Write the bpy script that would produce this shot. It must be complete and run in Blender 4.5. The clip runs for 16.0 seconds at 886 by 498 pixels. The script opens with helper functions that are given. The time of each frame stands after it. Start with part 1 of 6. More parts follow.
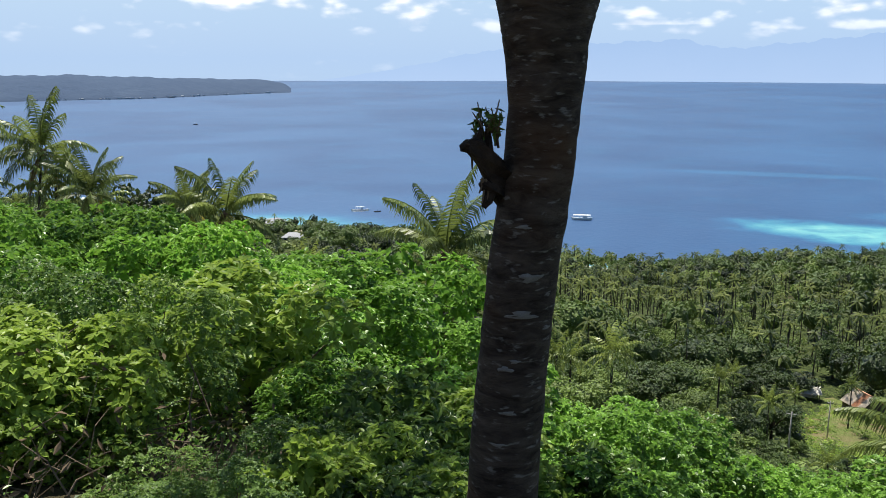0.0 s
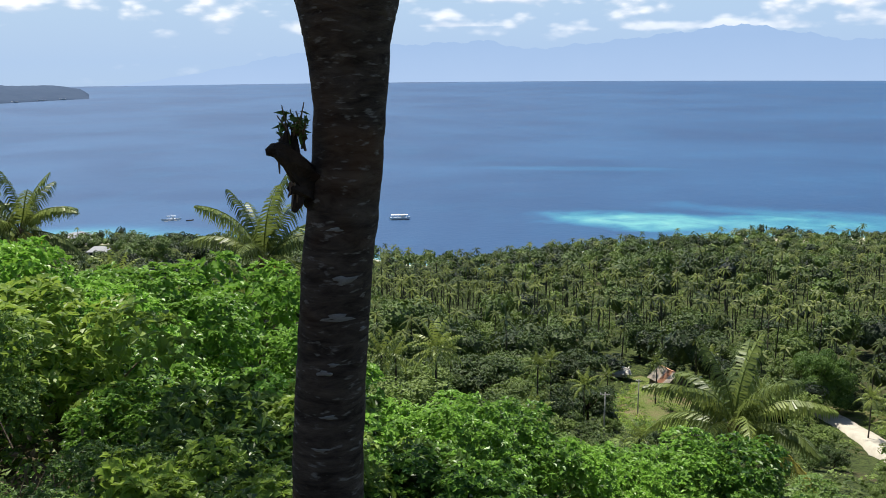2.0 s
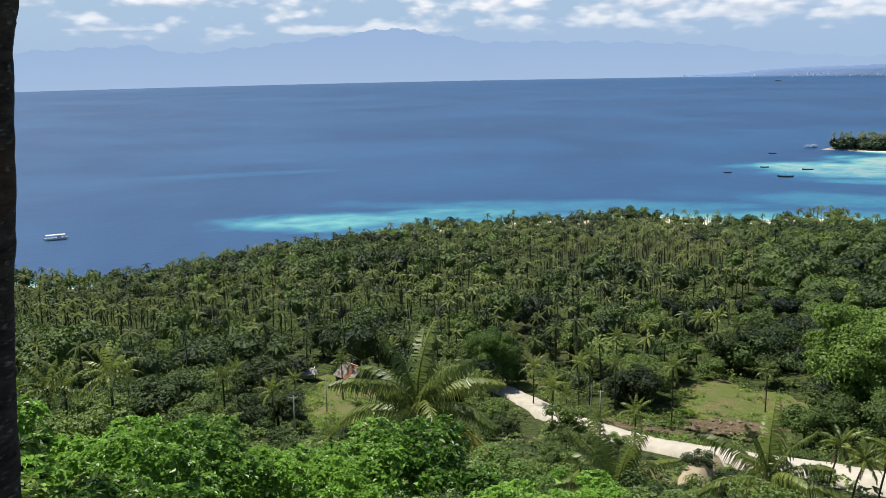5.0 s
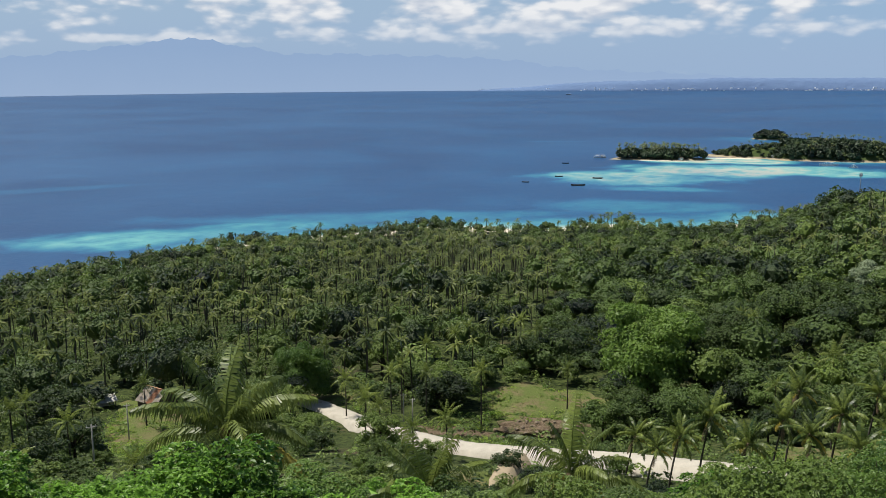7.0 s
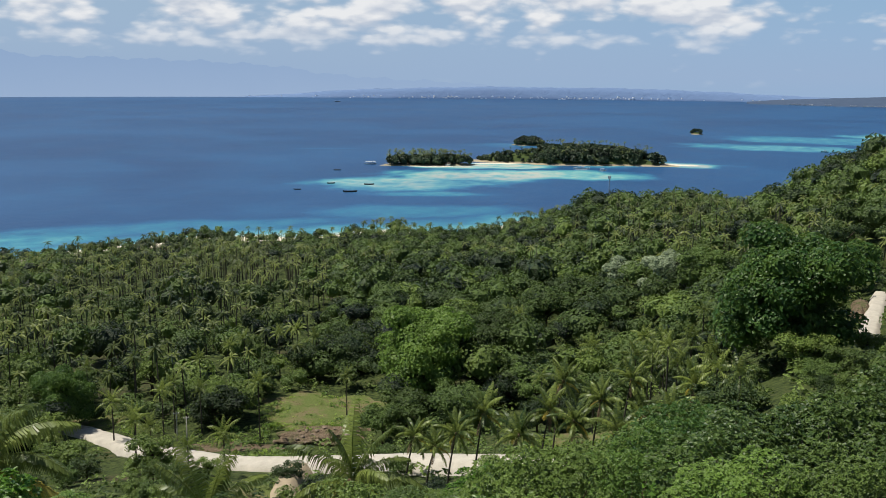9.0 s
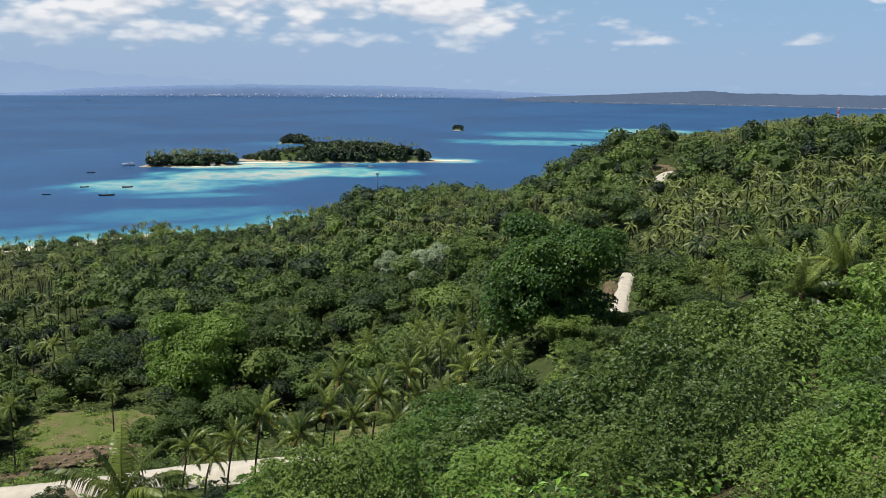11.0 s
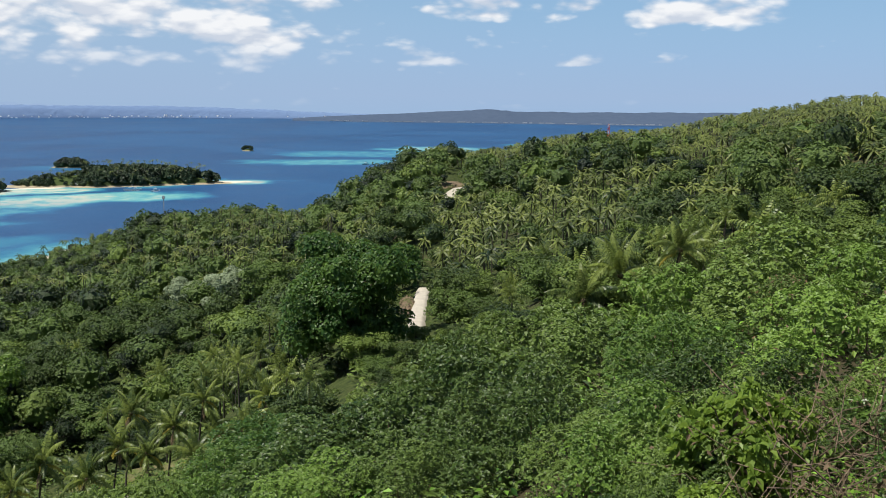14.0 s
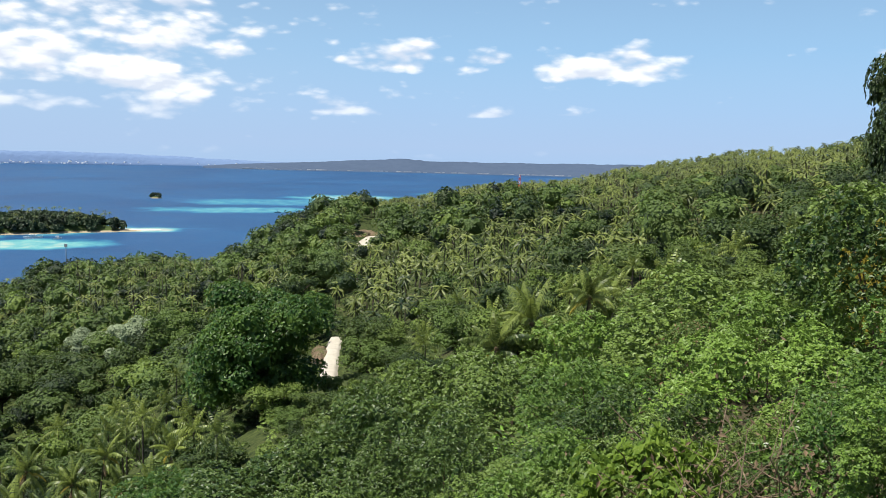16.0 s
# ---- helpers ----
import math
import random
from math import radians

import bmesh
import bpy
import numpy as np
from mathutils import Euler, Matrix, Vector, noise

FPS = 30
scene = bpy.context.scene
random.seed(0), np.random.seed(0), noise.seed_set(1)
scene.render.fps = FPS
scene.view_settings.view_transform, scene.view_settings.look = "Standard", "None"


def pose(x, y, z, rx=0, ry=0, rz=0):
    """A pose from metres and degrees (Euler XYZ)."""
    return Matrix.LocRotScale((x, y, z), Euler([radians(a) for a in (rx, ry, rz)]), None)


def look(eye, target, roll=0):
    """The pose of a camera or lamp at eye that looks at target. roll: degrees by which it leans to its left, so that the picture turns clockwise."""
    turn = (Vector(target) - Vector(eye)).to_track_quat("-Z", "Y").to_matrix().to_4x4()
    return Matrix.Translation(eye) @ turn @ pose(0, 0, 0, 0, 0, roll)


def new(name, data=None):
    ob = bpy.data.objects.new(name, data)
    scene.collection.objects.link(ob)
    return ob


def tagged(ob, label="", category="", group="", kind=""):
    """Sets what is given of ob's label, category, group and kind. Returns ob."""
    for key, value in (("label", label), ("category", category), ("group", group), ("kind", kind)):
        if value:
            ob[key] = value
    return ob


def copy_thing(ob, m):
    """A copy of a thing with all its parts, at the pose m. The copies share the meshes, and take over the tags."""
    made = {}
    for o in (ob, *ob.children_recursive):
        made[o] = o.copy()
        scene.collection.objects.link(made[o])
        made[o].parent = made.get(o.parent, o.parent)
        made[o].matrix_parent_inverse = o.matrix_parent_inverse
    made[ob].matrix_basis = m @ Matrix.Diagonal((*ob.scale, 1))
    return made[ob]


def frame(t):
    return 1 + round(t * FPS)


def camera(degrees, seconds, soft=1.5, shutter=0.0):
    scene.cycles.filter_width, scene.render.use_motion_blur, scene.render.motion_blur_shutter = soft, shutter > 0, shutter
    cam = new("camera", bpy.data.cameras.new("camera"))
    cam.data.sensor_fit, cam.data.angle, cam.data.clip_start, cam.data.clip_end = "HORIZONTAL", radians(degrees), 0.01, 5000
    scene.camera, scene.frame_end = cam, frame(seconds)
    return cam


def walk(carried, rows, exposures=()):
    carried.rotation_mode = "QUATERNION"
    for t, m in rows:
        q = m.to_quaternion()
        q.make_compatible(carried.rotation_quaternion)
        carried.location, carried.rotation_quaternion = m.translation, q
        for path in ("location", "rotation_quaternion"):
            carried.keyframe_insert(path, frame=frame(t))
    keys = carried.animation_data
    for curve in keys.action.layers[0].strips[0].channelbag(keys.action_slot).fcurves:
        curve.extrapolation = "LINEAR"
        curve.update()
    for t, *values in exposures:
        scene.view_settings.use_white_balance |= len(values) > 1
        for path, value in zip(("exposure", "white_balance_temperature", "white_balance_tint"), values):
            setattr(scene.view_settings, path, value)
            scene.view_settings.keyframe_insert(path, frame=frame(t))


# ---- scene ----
cam = camera(52.18, 16.0, soft=0.9)
EYE_Z = 120.0
ARM = 0.135           # the camera is held out in front and swings round the holder

VIEW = [  # seconds, turn to the left, tilt up, roll
    (0.0, 0.000, -11.930, 0.039),
    (0.5, -1.563, -11.893, -0.342),
    (1.0, -4.993, -11.732, -0.397),
    (1.5, -8.684, -11.624, -0.385),
    (2.0, -11.621, -11.858, -0.494),
    (2.5, -14.752, -12.199, -1.120),
    (3.0, -18.375, -12.307, -1.447),
    (3.5, -22.570, -12.191, -1.445),
    (4.0, -26.258, -12.024, -1.285),
    (6.5, -41.320, -11.584, -0.762),
    (7.0, -44.731, -11.319, -0.448),
    (7.5, -47.851, -11.392, -0.420),
    (8.0, -51.589, -11.144, -0.401),
    (8.5, -55.444, -10.836, 0.031),
    (9.0, -59.223, -10.903, 0.393),
    (9.5, -63.033, -10.775, 0.554),
    (12.0, -79.577, -10.659, 0.616),
    (12.5, -81.800, -10.189, 0.580),
    (13.0, -83.848, -9.910, 0.454),
    (13.5, -85.224, -9.848, 0.332),
    (14.0, -86.928, -9.593, 0.528),
    (14.5, -89.219, -9.173, 0.946),
    (15.0, -90.950, -8.593, 1.300),
    (15.5, -92.062, -7.680, 1.364),
    (16.0, -92.418, -6.428, 1.264),
]


def held(yaw, pitch, roll):
    y, p = radians(yaw), radians(pitch)
    eye = Vector((-ARM * math.sin(y), ARM * math.cos(y), EYE_Z))
    ahead = Vector((-math.sin(y) * math.cos(p), math.cos(y) * math.cos(p), math.sin(p)))
    return look(eye, eye + ahead * 10, roll)


EXPOSURES = [(0.0, 0.71), (2.0, 0.62), (4.0, 0.52), (6.5, 0.20), (9.0, 0.14), (12.0, 0.26), (14.0, 0.30), (15.4, 0.38), (16.0, 0.60)]
walk(cam, [(t, held(a, b, c)) for t, a, b, c in VIEW], EXPOSURES)

# ---- sun and sky ----
SUN_BEARING, SUN_HEIGHT = -18.0, 64.0


def bearing(deg, r, z=0.0):
    a = radians(deg)
    return Vector((r * math.sin(a), r * math.cos(a), z))


sun = new("sun", bpy.data.lights.new("sun", "SUN"))
sun.data.energy, sun.data.angle, sun.data.color = 5.0, radians(0.53), (1.0, 0.95, 0.86)
s_dir = bearing(SUN_BEARING, math.cos(radians(SUN_HEIGHT)), math.sin(radians(SUN_HEIGHT)))
sun.matrix_world = look((0, 0, 300), Vector((0, 0, 300)) - s_dir)


class Nodes:
    """Short hand for building a node tree."""

    def __init__(self, tree):
        self.tree = tree
        tree.nodes.clear()

    def add(self, kind, *inputs, **props):
        n = self.tree.nodes.new(kind)
        if "operation" in props:
            n.operation, n.use_clamp = props["operation"], props.get("use_clamp", False)
        if "data_type" in props:
            n.data_type, n.blend_type = props["data_type"], props["blend_type"]
        if "attribute_name" in props:
            n.attribute_name = props["attribute_name"]
        if "interpolation_type" in props:
            n.interpolation_type = props["interpolation_type"]
        if "sky_type" in props:
            n.sky_type, n.sun_disc = props["sky_type"], False
        for i, v in enumerate(inputs):
            self.put(n.inputs[i], v)
        return n

    def put(self, socket, v):
        if v is None:
            return
        if isinstance(v, bpy.types.NodeSocket):
            self.tree.links.new(v, socket)
        elif isinstance(v, bpy.types.Node):
            self.tree.links.new(v.outputs[0], socket)
        else:
            socket.default_value = v

    def math(self, op, a, b=None, c=None, clamp=False):
        return self.add("ShaderNodeMath", a, b, c, operation=op, use_clamp=clamp).outputs[0]

    def ramp(self, fac, stops, mode="LINEAR"):
        n = self.add("ShaderNodeValToRGB", fac)
        n.color_ramp.interpolation = mode
        e = n.color_ramp.elements
        while len(e) < len(stops):
            e.new(0.5)
        for el, (p, c) in zip(e, stops):
            el.position = p
            el.color = (c, c, c, 1) if isinstance(c, (int, float)) else (*c, 1)
        return n.outputs[0]

    def mix(self, fac, a, b, blend="MIX"):
        n = self.add("ShaderNodeMix", data_type="RGBA", blend_type=blend)
        self.put(n.inputs[0], fac)
        self.put(n.inputs[6], (*a, 1) if isinstance(a, tuple) else a)
        self.put(n.inputs[7], (*b, 1) if isinstance(b, tuple) else b)
        return n.outputs[2]

    def noise(self, vector, scale, detail=4.0, rough=0.55, dist=0.0):
        n = self.add("ShaderNodeTexNoise")
        self.put(n.inputs["Vector"], vector)
        for k, v in (("Scale", scale), ("Detail", detail), ("Roughness", rough), ("Distortion", dist)):
            n.inputs[k].default_value = v
        return n.outputs[0]


def make_world():
    w = bpy.data.worlds.new("sky")
    scene.world = w
    w.use_nodes = True
    k = Nodes(w.node_tree)
    sky = k.add("ShaderNodeTexSky", sky_type="NISHITA")
    sky.sun_elevation, sky.sun_rotation = radians(SUN_HEIGHT), radians(SUN_BEARING % 360)
    sky.altitude, sky.air_density, sky.dust_density, sky.ozone_density = 100, 1.0, 0.6, 2.0
    way = k.add("ShaderNodeTexCoord").outputs["Generated"]
    sep = k.add("ShaderNodeSeparateXYZ", way)
    az = k.math("MULTIPLY", k.math("ARCTAN2", sep.outputs[0], sep.outputs[1]), 57.2958)
    el = k.math("MULTIPLY", k.math("ARCSINE", sep.outputs[2]), 57.2958)

    def puffs(lift):
        e2 = k.math("ADD", el, lift)
        flow = k.add("ShaderNodeCombineXYZ", k.math("MULTIPLY", az, 0.21), k.math("MULTIPLY", e2, 0.50), 3.1)
        cells = k.add("ShaderNodeTexVoronoi")
        cells.feature = "SMOOTH_F1"
        k.put(cells.inputs["Vector"], k.mix(0.10, flow.outputs[0], k.add("ShaderNodeTexNoise", flow.outputs[0], None, 2.0, 3.0).outputs[1]))
        for socket, value in (("Scale", 1.7), ("Smoothness", 0.35), ("Detail", 2.0), ("Roughness", 0.55)):
            cells.inputs[socket].default_value = value
        return k.math("MULTIPLY_ADD", k.math("SUBTRACT", 0.84, cells.outputs["Distance"]), 0.34, k.math("MULTIPLY_ADD", k.noise(flow, 1.0, 6.0, 0.55, 0.15), 0.72, 0.12))

    n0, n1 = puffs(0.0), puffs(0.45)
    # how much of the sky is covered, by height and by bearing
    by_height = k.ramp(k.math("DIVIDE", el, 30.0), [(0.0, 0.0), (0.035, 0.0), (0.062, 0.55), (0.10, 0.62), (0.16, 0.75), (0.35, 0.55), (0.6, 0.2), (1.0, 0.0)])
    by_bearing = k.ramp(k.math("DIVIDE", k.math("ADD", az, 30.0), 160.0),
                        [(0.0, 0.30), (0.12, 0.45), (0.3, 0.74), (0.5, 0.95), (0.63, 1.0), (0.69, 0.58), (0.75, 0.12), (0.86, 0.0), (1.0, 0.1)])
    cover = k.math("MULTIPLY", by_height, by_bearing)
    # single cumulus clouds, flat below and heaped above
    for a0, e0, wa, we, amount in ((89.4, 4.9, 6.4, 2.2, 1.0), (102.5, 4.7, 7.4, 2.6, 1.05), (95.6, 5.3, 3.2, 1.3, 0.85),
                                   (95.1, 2.0, 2.6, 0.95, 0.95), (118.5, 5.8, 4.0, 1.2, 0.9), (86.5, 2.1, 6.5, 1.5, 0.85), (75.0, 3.2, 9.0, 2.2, 0.9),
                                   (66.0, 4.6, 7.0, 2.4, 0.9), (29.0, 1.75, 18.0, 1.0, 0.9), (50.0, 2.2, 13.0, 1.4, 0.9), (13.0, 2.0, 9.0, 0.6, 0.7), (8.0, 2.6, 6.0, 0.8, 0.5), (99.5, 2.1, 3.0, 0.5, 0.55)):
        dx = k.math("DIVIDE", k.math("SUBTRACT", az, a0), wa)
        up = k.math("SUBTRACT", el, e0)
        dy = k.math("MAXIMUM", k.math("DIVIDE", up, we), k.math("DIVIDE", up, -0.32 * we))
        d = k.math("SQRT", k.math("ADD", k.math("MULTIPLY", dx, dx), k.math("MULTIPLY", dy, dy)))
        heap = k.math("MULTIPLY", k.math("SUBTRACT", 1.0, d, clamp=True), amount)
        cover = k.math("MAXIMUM", cover, heap)
    dens = k.add("ShaderNodeMapRange", k.math("ADD", n0, k.math("MULTIPLY", cover, 0.46)), 0.60, 0.82, 0.0, 1.0, interpolation_type="SMOOTHSTEP").outputs[0]
    lit = k.add("ShaderNodeMapRange", k.math("SUBTRACT", n0, n1), -0.10, 0.10, 0.0, 1.0).outputs[0]
    cloud = k.mix(lit, (7.4, 8.1, 9.3), (11.2, 11.3, 11.5))
    # hazy air near the horizon, clearer away from the sun
    thick = k.ramp(k.math("DIVIDE", k.math("ABSOLUTE", el), 20.0), [(0.0, 0.97), (0.12, 0.9), (0.35, 0.62), (0.7, 0.25), (1.0, 0.0)])
    away = k.ramp(k.math("DIVIDE", k.math("ADD", az, 30.0), 160.0), [(0.0, 0.0), (0.5, 0.25), (0.75, 0.85), (1.0, 1.0)])
    air = k.mix(away, (4.65, 6.35, 8.6), (3.2, 6.1, 9.8))
    low = k.ramp(k.math("DIVIDE", k.math("ABSOLUTE", el), 6.0), [(0.0, 1.0), (0.5, 0.45), (1.0, 0.0)])
    air = k.mix(low, air, k.mix(away, (4.25, 5.85, 8.25), (4.3, 6.0, 8.7)))
    base = k.mix(thick, sky.outputs[0], air)
    veil = k.ramp(k.math("DIVIDE", el, 6.0), [(0.0, 0.15), (0.2, 0.35), (0.55, 0.95), (1.0, 0.95)])
    col = k.mix(k.math("MULTIPLY", dens, veil), base, cloud)
    bg = k.add("ShaderNodeBackground", col, 0.068)
    k.add("ShaderNodeOutputWorld", bg)


make_world()

# ---- materials ----


def material(name, build):
    m = bpy.data.materials.new(name)
    m.use_nodes = True
    k = Nodes(m.node_tree)
    shader = build(k)
    k.add("ShaderNodeOutputMaterial", shader)
    return m


def principled(k, color, rough=0.6, metal=0.0, spec=0.5, normal=None):
    n = k.add("ShaderNodeBsdfPrincipled")
    k.put(n.inputs["Base Color"], (*color, 1) if isinstance(color, tuple) else color)
    k.put(n.inputs["Roughness"], rough)
    n.inputs["Metallic"].default_value = metal
    n.inputs["Specular IOR Level"].default_value = spec
    if normal is not None:
        k.put(n.inputs["Normal"], normal)
    return n


def bump(k, height, strength=0.4, distance=0.02):
    n = k.add("ShaderNodeBump")
    n.inputs["Strength"].default_value, n.inputs["Distance"].default_value = strength, distance
    k.put(n.inputs["Height"], height)
    return n.outputs[0]


def world_pos(k):
    return k.add("ShaderNodeNewGeometry").outputs["Position"]


def leaf_material(name, dark, bright, patch=0.12, translucent=0.3, dry=None, dry_amount=0.0, rough=0.45, grain=40.0, own=0.42, each=0.38, gloss=0.28):
    """Leaves: each leaf has its own shade, each plant its own, and the stand has broad patches."""
    def build(k):
        isle = k.add("ShaderNodeNewGeometry").outputs["Random Per Island"]
        obj = k.add("ShaderNodeObjectInfo").outputs["Random"]
        tint = k.add("ShaderNodeAttribute", attribute_name="tint").outputs["Fac"]
        broad = k.noise(world_pos(k), patch, 3.0)
        many = k.math("GREATER_THAN", tint, 0.5)     # plants that share one object carry their own shade, plus one
        shade = k.math("MULTIPLY_ADD", many, k.math("SUBTRACT", k.math("SUBTRACT", tint, 1.0), obj), obj)
        f = k.math("ADD", k.math("MULTIPLY", isle, each), k.math("MULTIPLY_ADD", shade, own * 1.5, -0.04))
        f = k.math("ADD", f, k.math("MULTIPLY", k.math("SUBTRACT", broad, 0.5), 0.9), clamp=True)
        col = k.mix(f, dark, bright)
        if dry:
            pick = k.math("GREATER_THAN", k.noise(k.add("ShaderNodeCombineXYZ", isle, tint, obj), 37.0, 1.0), 1.0 - dry_amount)
            col = k.mix(pick, col, dry)
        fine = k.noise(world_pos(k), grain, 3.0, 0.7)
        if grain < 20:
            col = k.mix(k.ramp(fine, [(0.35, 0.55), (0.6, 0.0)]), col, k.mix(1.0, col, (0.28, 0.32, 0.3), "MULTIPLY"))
        body = principled(k, col, rough, spec=gloss, normal=bump(k, fine, 1.0, 0.7 / grain) if grain < 20 else None)
        glow = k.add("ShaderNodeBsdfTranslucent", k.mix(0.5, col, bright))
        return k.add("ShaderNodeMixShader", translucent, body, glow)
    return material(name, build)


def bark_material(name, dark, light, scale=6.0, stretch=3.0):
    def build(k):
        p = k.add("ShaderNodeMapping", world_pos(k))
        p.inputs["Scale"].default_value = (1, 1, stretch)
        n = k.noise(p.outputs[0], scale, 6.0, 0.65, 0.4)
        fine = k.noise(p.outputs[0], scale * 6, 4.0)
        col = k.mix(k.ramp(n, [(0.35, 0.0), (0.7, 1.0)]), dark, light)
        return principled(k, col, 0.85, spec=0.2, normal=bump(k, k.math("ADD", n, k.math("MULTIPLY", fine, 0.5)), 0.6, 0.02))
    return material(name, build)


def plain_material(name, color, rough=0.7, metal=0.0, vary=0.25, scale=2.0, spec=0.4):
    def build(k):
        n = k.noise(world_pos(k), scale, 5.0, 0.6)
        f = k.noise(world_pos(k), scale * 9, 3.0, 0.6)
        dark = tuple(c * (1 - vary) for c in color)
        light = tuple(min(1.0, c * (1 + vary)) for c in color)
        col = k.mix(k.ramp(k.math("MULTIPLY_ADD", f, 0.4, k.math("MULTIPLY", n, 0.6)), [(0.3, 0.0), (0.7, 1.0)]), dark, light)
        return principled(k, col, rough, metal, spec, bump(k, f, 0.25, 0.01))
    return material(name, build)


M_BUSH = leaf_material("bush_leaves", (0.014, 0.052, 0.012), (0.245, 0.450, 0.060), 0.15, 0.30, rough=0.36, own=0.45, each=0.6, gloss=0.2)
M_BUSH_LIGHT = leaf_material("light_bush_leaves", (0.040, 0.095, 0.016), (0.360, 0.490, 0.075), 0.2, 0.38, (0.24, 0.17, 0.06), 0.2, 0.45)
M_FINE = leaf_material("fine_leaves", (0.012, 0.038, 0.010), (0.170, 0.250, 0.050), 0.12, 0.2, (0.24, 0.16, 0.07), 0.14, 0.45, own=0.5)
M_FRESH = leaf_material("fresh_leaves", (0.026, 0.076, 0.016), (0.195, 0.305, 0.054), 0.15, 0.28, (0.24, 0.18, 0.07), 0.1, 0.45, own=0.5)
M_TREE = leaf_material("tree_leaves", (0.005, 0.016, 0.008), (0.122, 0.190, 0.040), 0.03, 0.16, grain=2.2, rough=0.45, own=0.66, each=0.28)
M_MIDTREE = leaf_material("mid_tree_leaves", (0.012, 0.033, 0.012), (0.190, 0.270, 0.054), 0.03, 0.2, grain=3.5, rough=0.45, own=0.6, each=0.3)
M_RUSTY = leaf_material("rusty_leaves", (0.022, 0.050, 0.014), (0.160, 0.235, 0.050), 0.12, 0.25, (0.21, 0.135, 0.075), 0.4, 0.5, own=0.5)
M_DARKBUSH = leaf_material("dark_glossy_leaves", (0.010, 0.030, 0.010), (0.120, 0.205, 0.036), 0.2, 0.22, rough=0.34, own=0.4, each=0.5, gloss=0.35)
# dark side of the backlit island trees, put into the leaf colour
M_ISLEAF = leaf_material("island_leaves_painted_shade", (0.006, 0.016, 0.011), (0.062, 0.098, 0.040), 0.02, 0.12, rough=0.5, own=0.6)
M_SILVER = leaf_material("silvery_leaves", (0.095, 0.130, 0.072), (0.300, 0.365, 0.215), 0.05, 0.2, rough=0.5, own=0.5)
M_PALM = leaf_material("palm_leaves", (0.012, 0.030, 0.014), (0.190, 0.228, 0.056), 0.03, 0.24, (0.34, 0.29, 0.11), 0.08, 0.45, own=0.5, each=0.5, gloss=0.22)
# brighter copy of the palm leaves, with sun highlights put into the colour
M_FROND = leaf_material("fronds_painted_sunlit", (0.018, 0.044, 0.014), (0.260, 0.320, 0.072), 0.1, 0.3, (0.50, 0.42, 0.15), 0.14, 0.40, own=0.45, each=0.45, gloss=0.3)
M_DEAD = plain_material("dead_leaves", (0.125, 0.088, 0.05), 0.9)
M_YELLOW = leaf_material("yellow_fronds", (0.30, 0.26, 0.04), (0.55, 0.45, 0.09), 0.3, 0.35)
M_TRUNK = bark_material("tree_bark", (0.028, 0.019, 0.015), (0.105, 0.080, 0.064))
M_PALMTRUNK = bark_material("palm_bark", (0.030, 0.027, 0.022), (0.10, 0.090, 0.070), 2.0, 6.0)
M_TWIG = bark_material("twig_bark", (0.07, 0.045, 0.03), (0.22, 0.16, 0.11), 9.0, 1.0)

# ---- mesh helpers ----
rng = np.random.default_rng(7)


def mesh_data(name, verts, tris, mats, index=None, smooth=False, tint=None):
    """A mesh from arrays of points and triangles."""
    verts, tris = np.asarray(verts, np.float32), np.asarray(tris, np.int32)
    me = bpy.data.meshes.new(name)
    me.vertices.add(len(verts))
    me.vertices.foreach_set("co", verts.ravel())
    me.loops.add(tris.size)
    me.loops.foreach_set("vertex_index", tris.ravel())
    me.polygons.add(len(tris))
    me.polygons.foreach_set("loop_start", np.arange(0, tris.size, 3, dtype=np.int32))
    for m in mats if isinstance(mats, (list, tuple)) else [mats]:
        me.materials.append(m)
    if index is not None:
        me.polygons.foreach_set("material_index", np.asarray(index, np.int32))
    if tint is not None:
        a = me.attributes.new("tint", "FLOAT", "POINT")
        a.data.foreach_set("value", np.asarray(tint, np.float32))
    me.update(calc_edges=True)
    me.polygons.foreach_set("use_smooth", np.ascontiguousarray(np.broadcast_to(np.asarray(smooth, bool), len(tris))))
    return me


def part(name, data, parent=None, label=""):
    ob = new(name, data)
    ob.parent = parent
    return tagged(ob, label)


def joined(pieces):
    """Several (points, triangles) as one."""
    vs, ts, n = [], [], 0
    for v, t in pieces:
        vs.append(v)
        ts.append(np.asarray(t) + n)
        n += len(v)
    return np.concatenate(vs), np.concatenate(ts)


def tube(points, radii, sides=8, wobble=0.0, seed=0):
    """A round, tapered, closed limb along a line of points."""
    r = np.random.default_rng(seed)
    p = np.asarray(points, float)
    along = np.gradient(p, axis=0)
    along /= np.linalg.norm(along, axis=1)[:, None]
    ref = np.array([1.0, 0.0, 0.0]) if abs(along[0][0]) < 0.8 else np.array([0.0, 1.0, 0.0])
    u = np.cross(along, ref)
    u /= np.linalg.norm(u, axis=1)[:, None]
    w = np.cross(along, u)
    a = np.linspace(0, 2 * np.pi, sides, endpoint=False)
    rad = np.asarray(radii, float)[:, None] * (1 + wobble * r.normal(size=(len(p), sides)))
    ring = p[:, None] + rad[..., None] * (np.cos(a)[None, :, None] * u[:, None] + np.sin(a)[None, :, None] * w[:, None])
    v = np.concatenate([ring.reshape(-1, 3), p[:1], p[-1:]])
    t = []
    n = len(p)
    for i in range(n - 1):
        for j in range(sides):
            b, c = i * sides + j, i * sides + (j + 1) % sides
            t += [(b, c, b + sides), (c, c + sides, b + sides)]
    for j in range(sides):
        t += [(n * sides, (j + 1) % sides, j), (n * sides + 1, (n - 1) * sides + j, (n - 1) * sides + (j + 1) % sides)]
    return v, np.array(t)


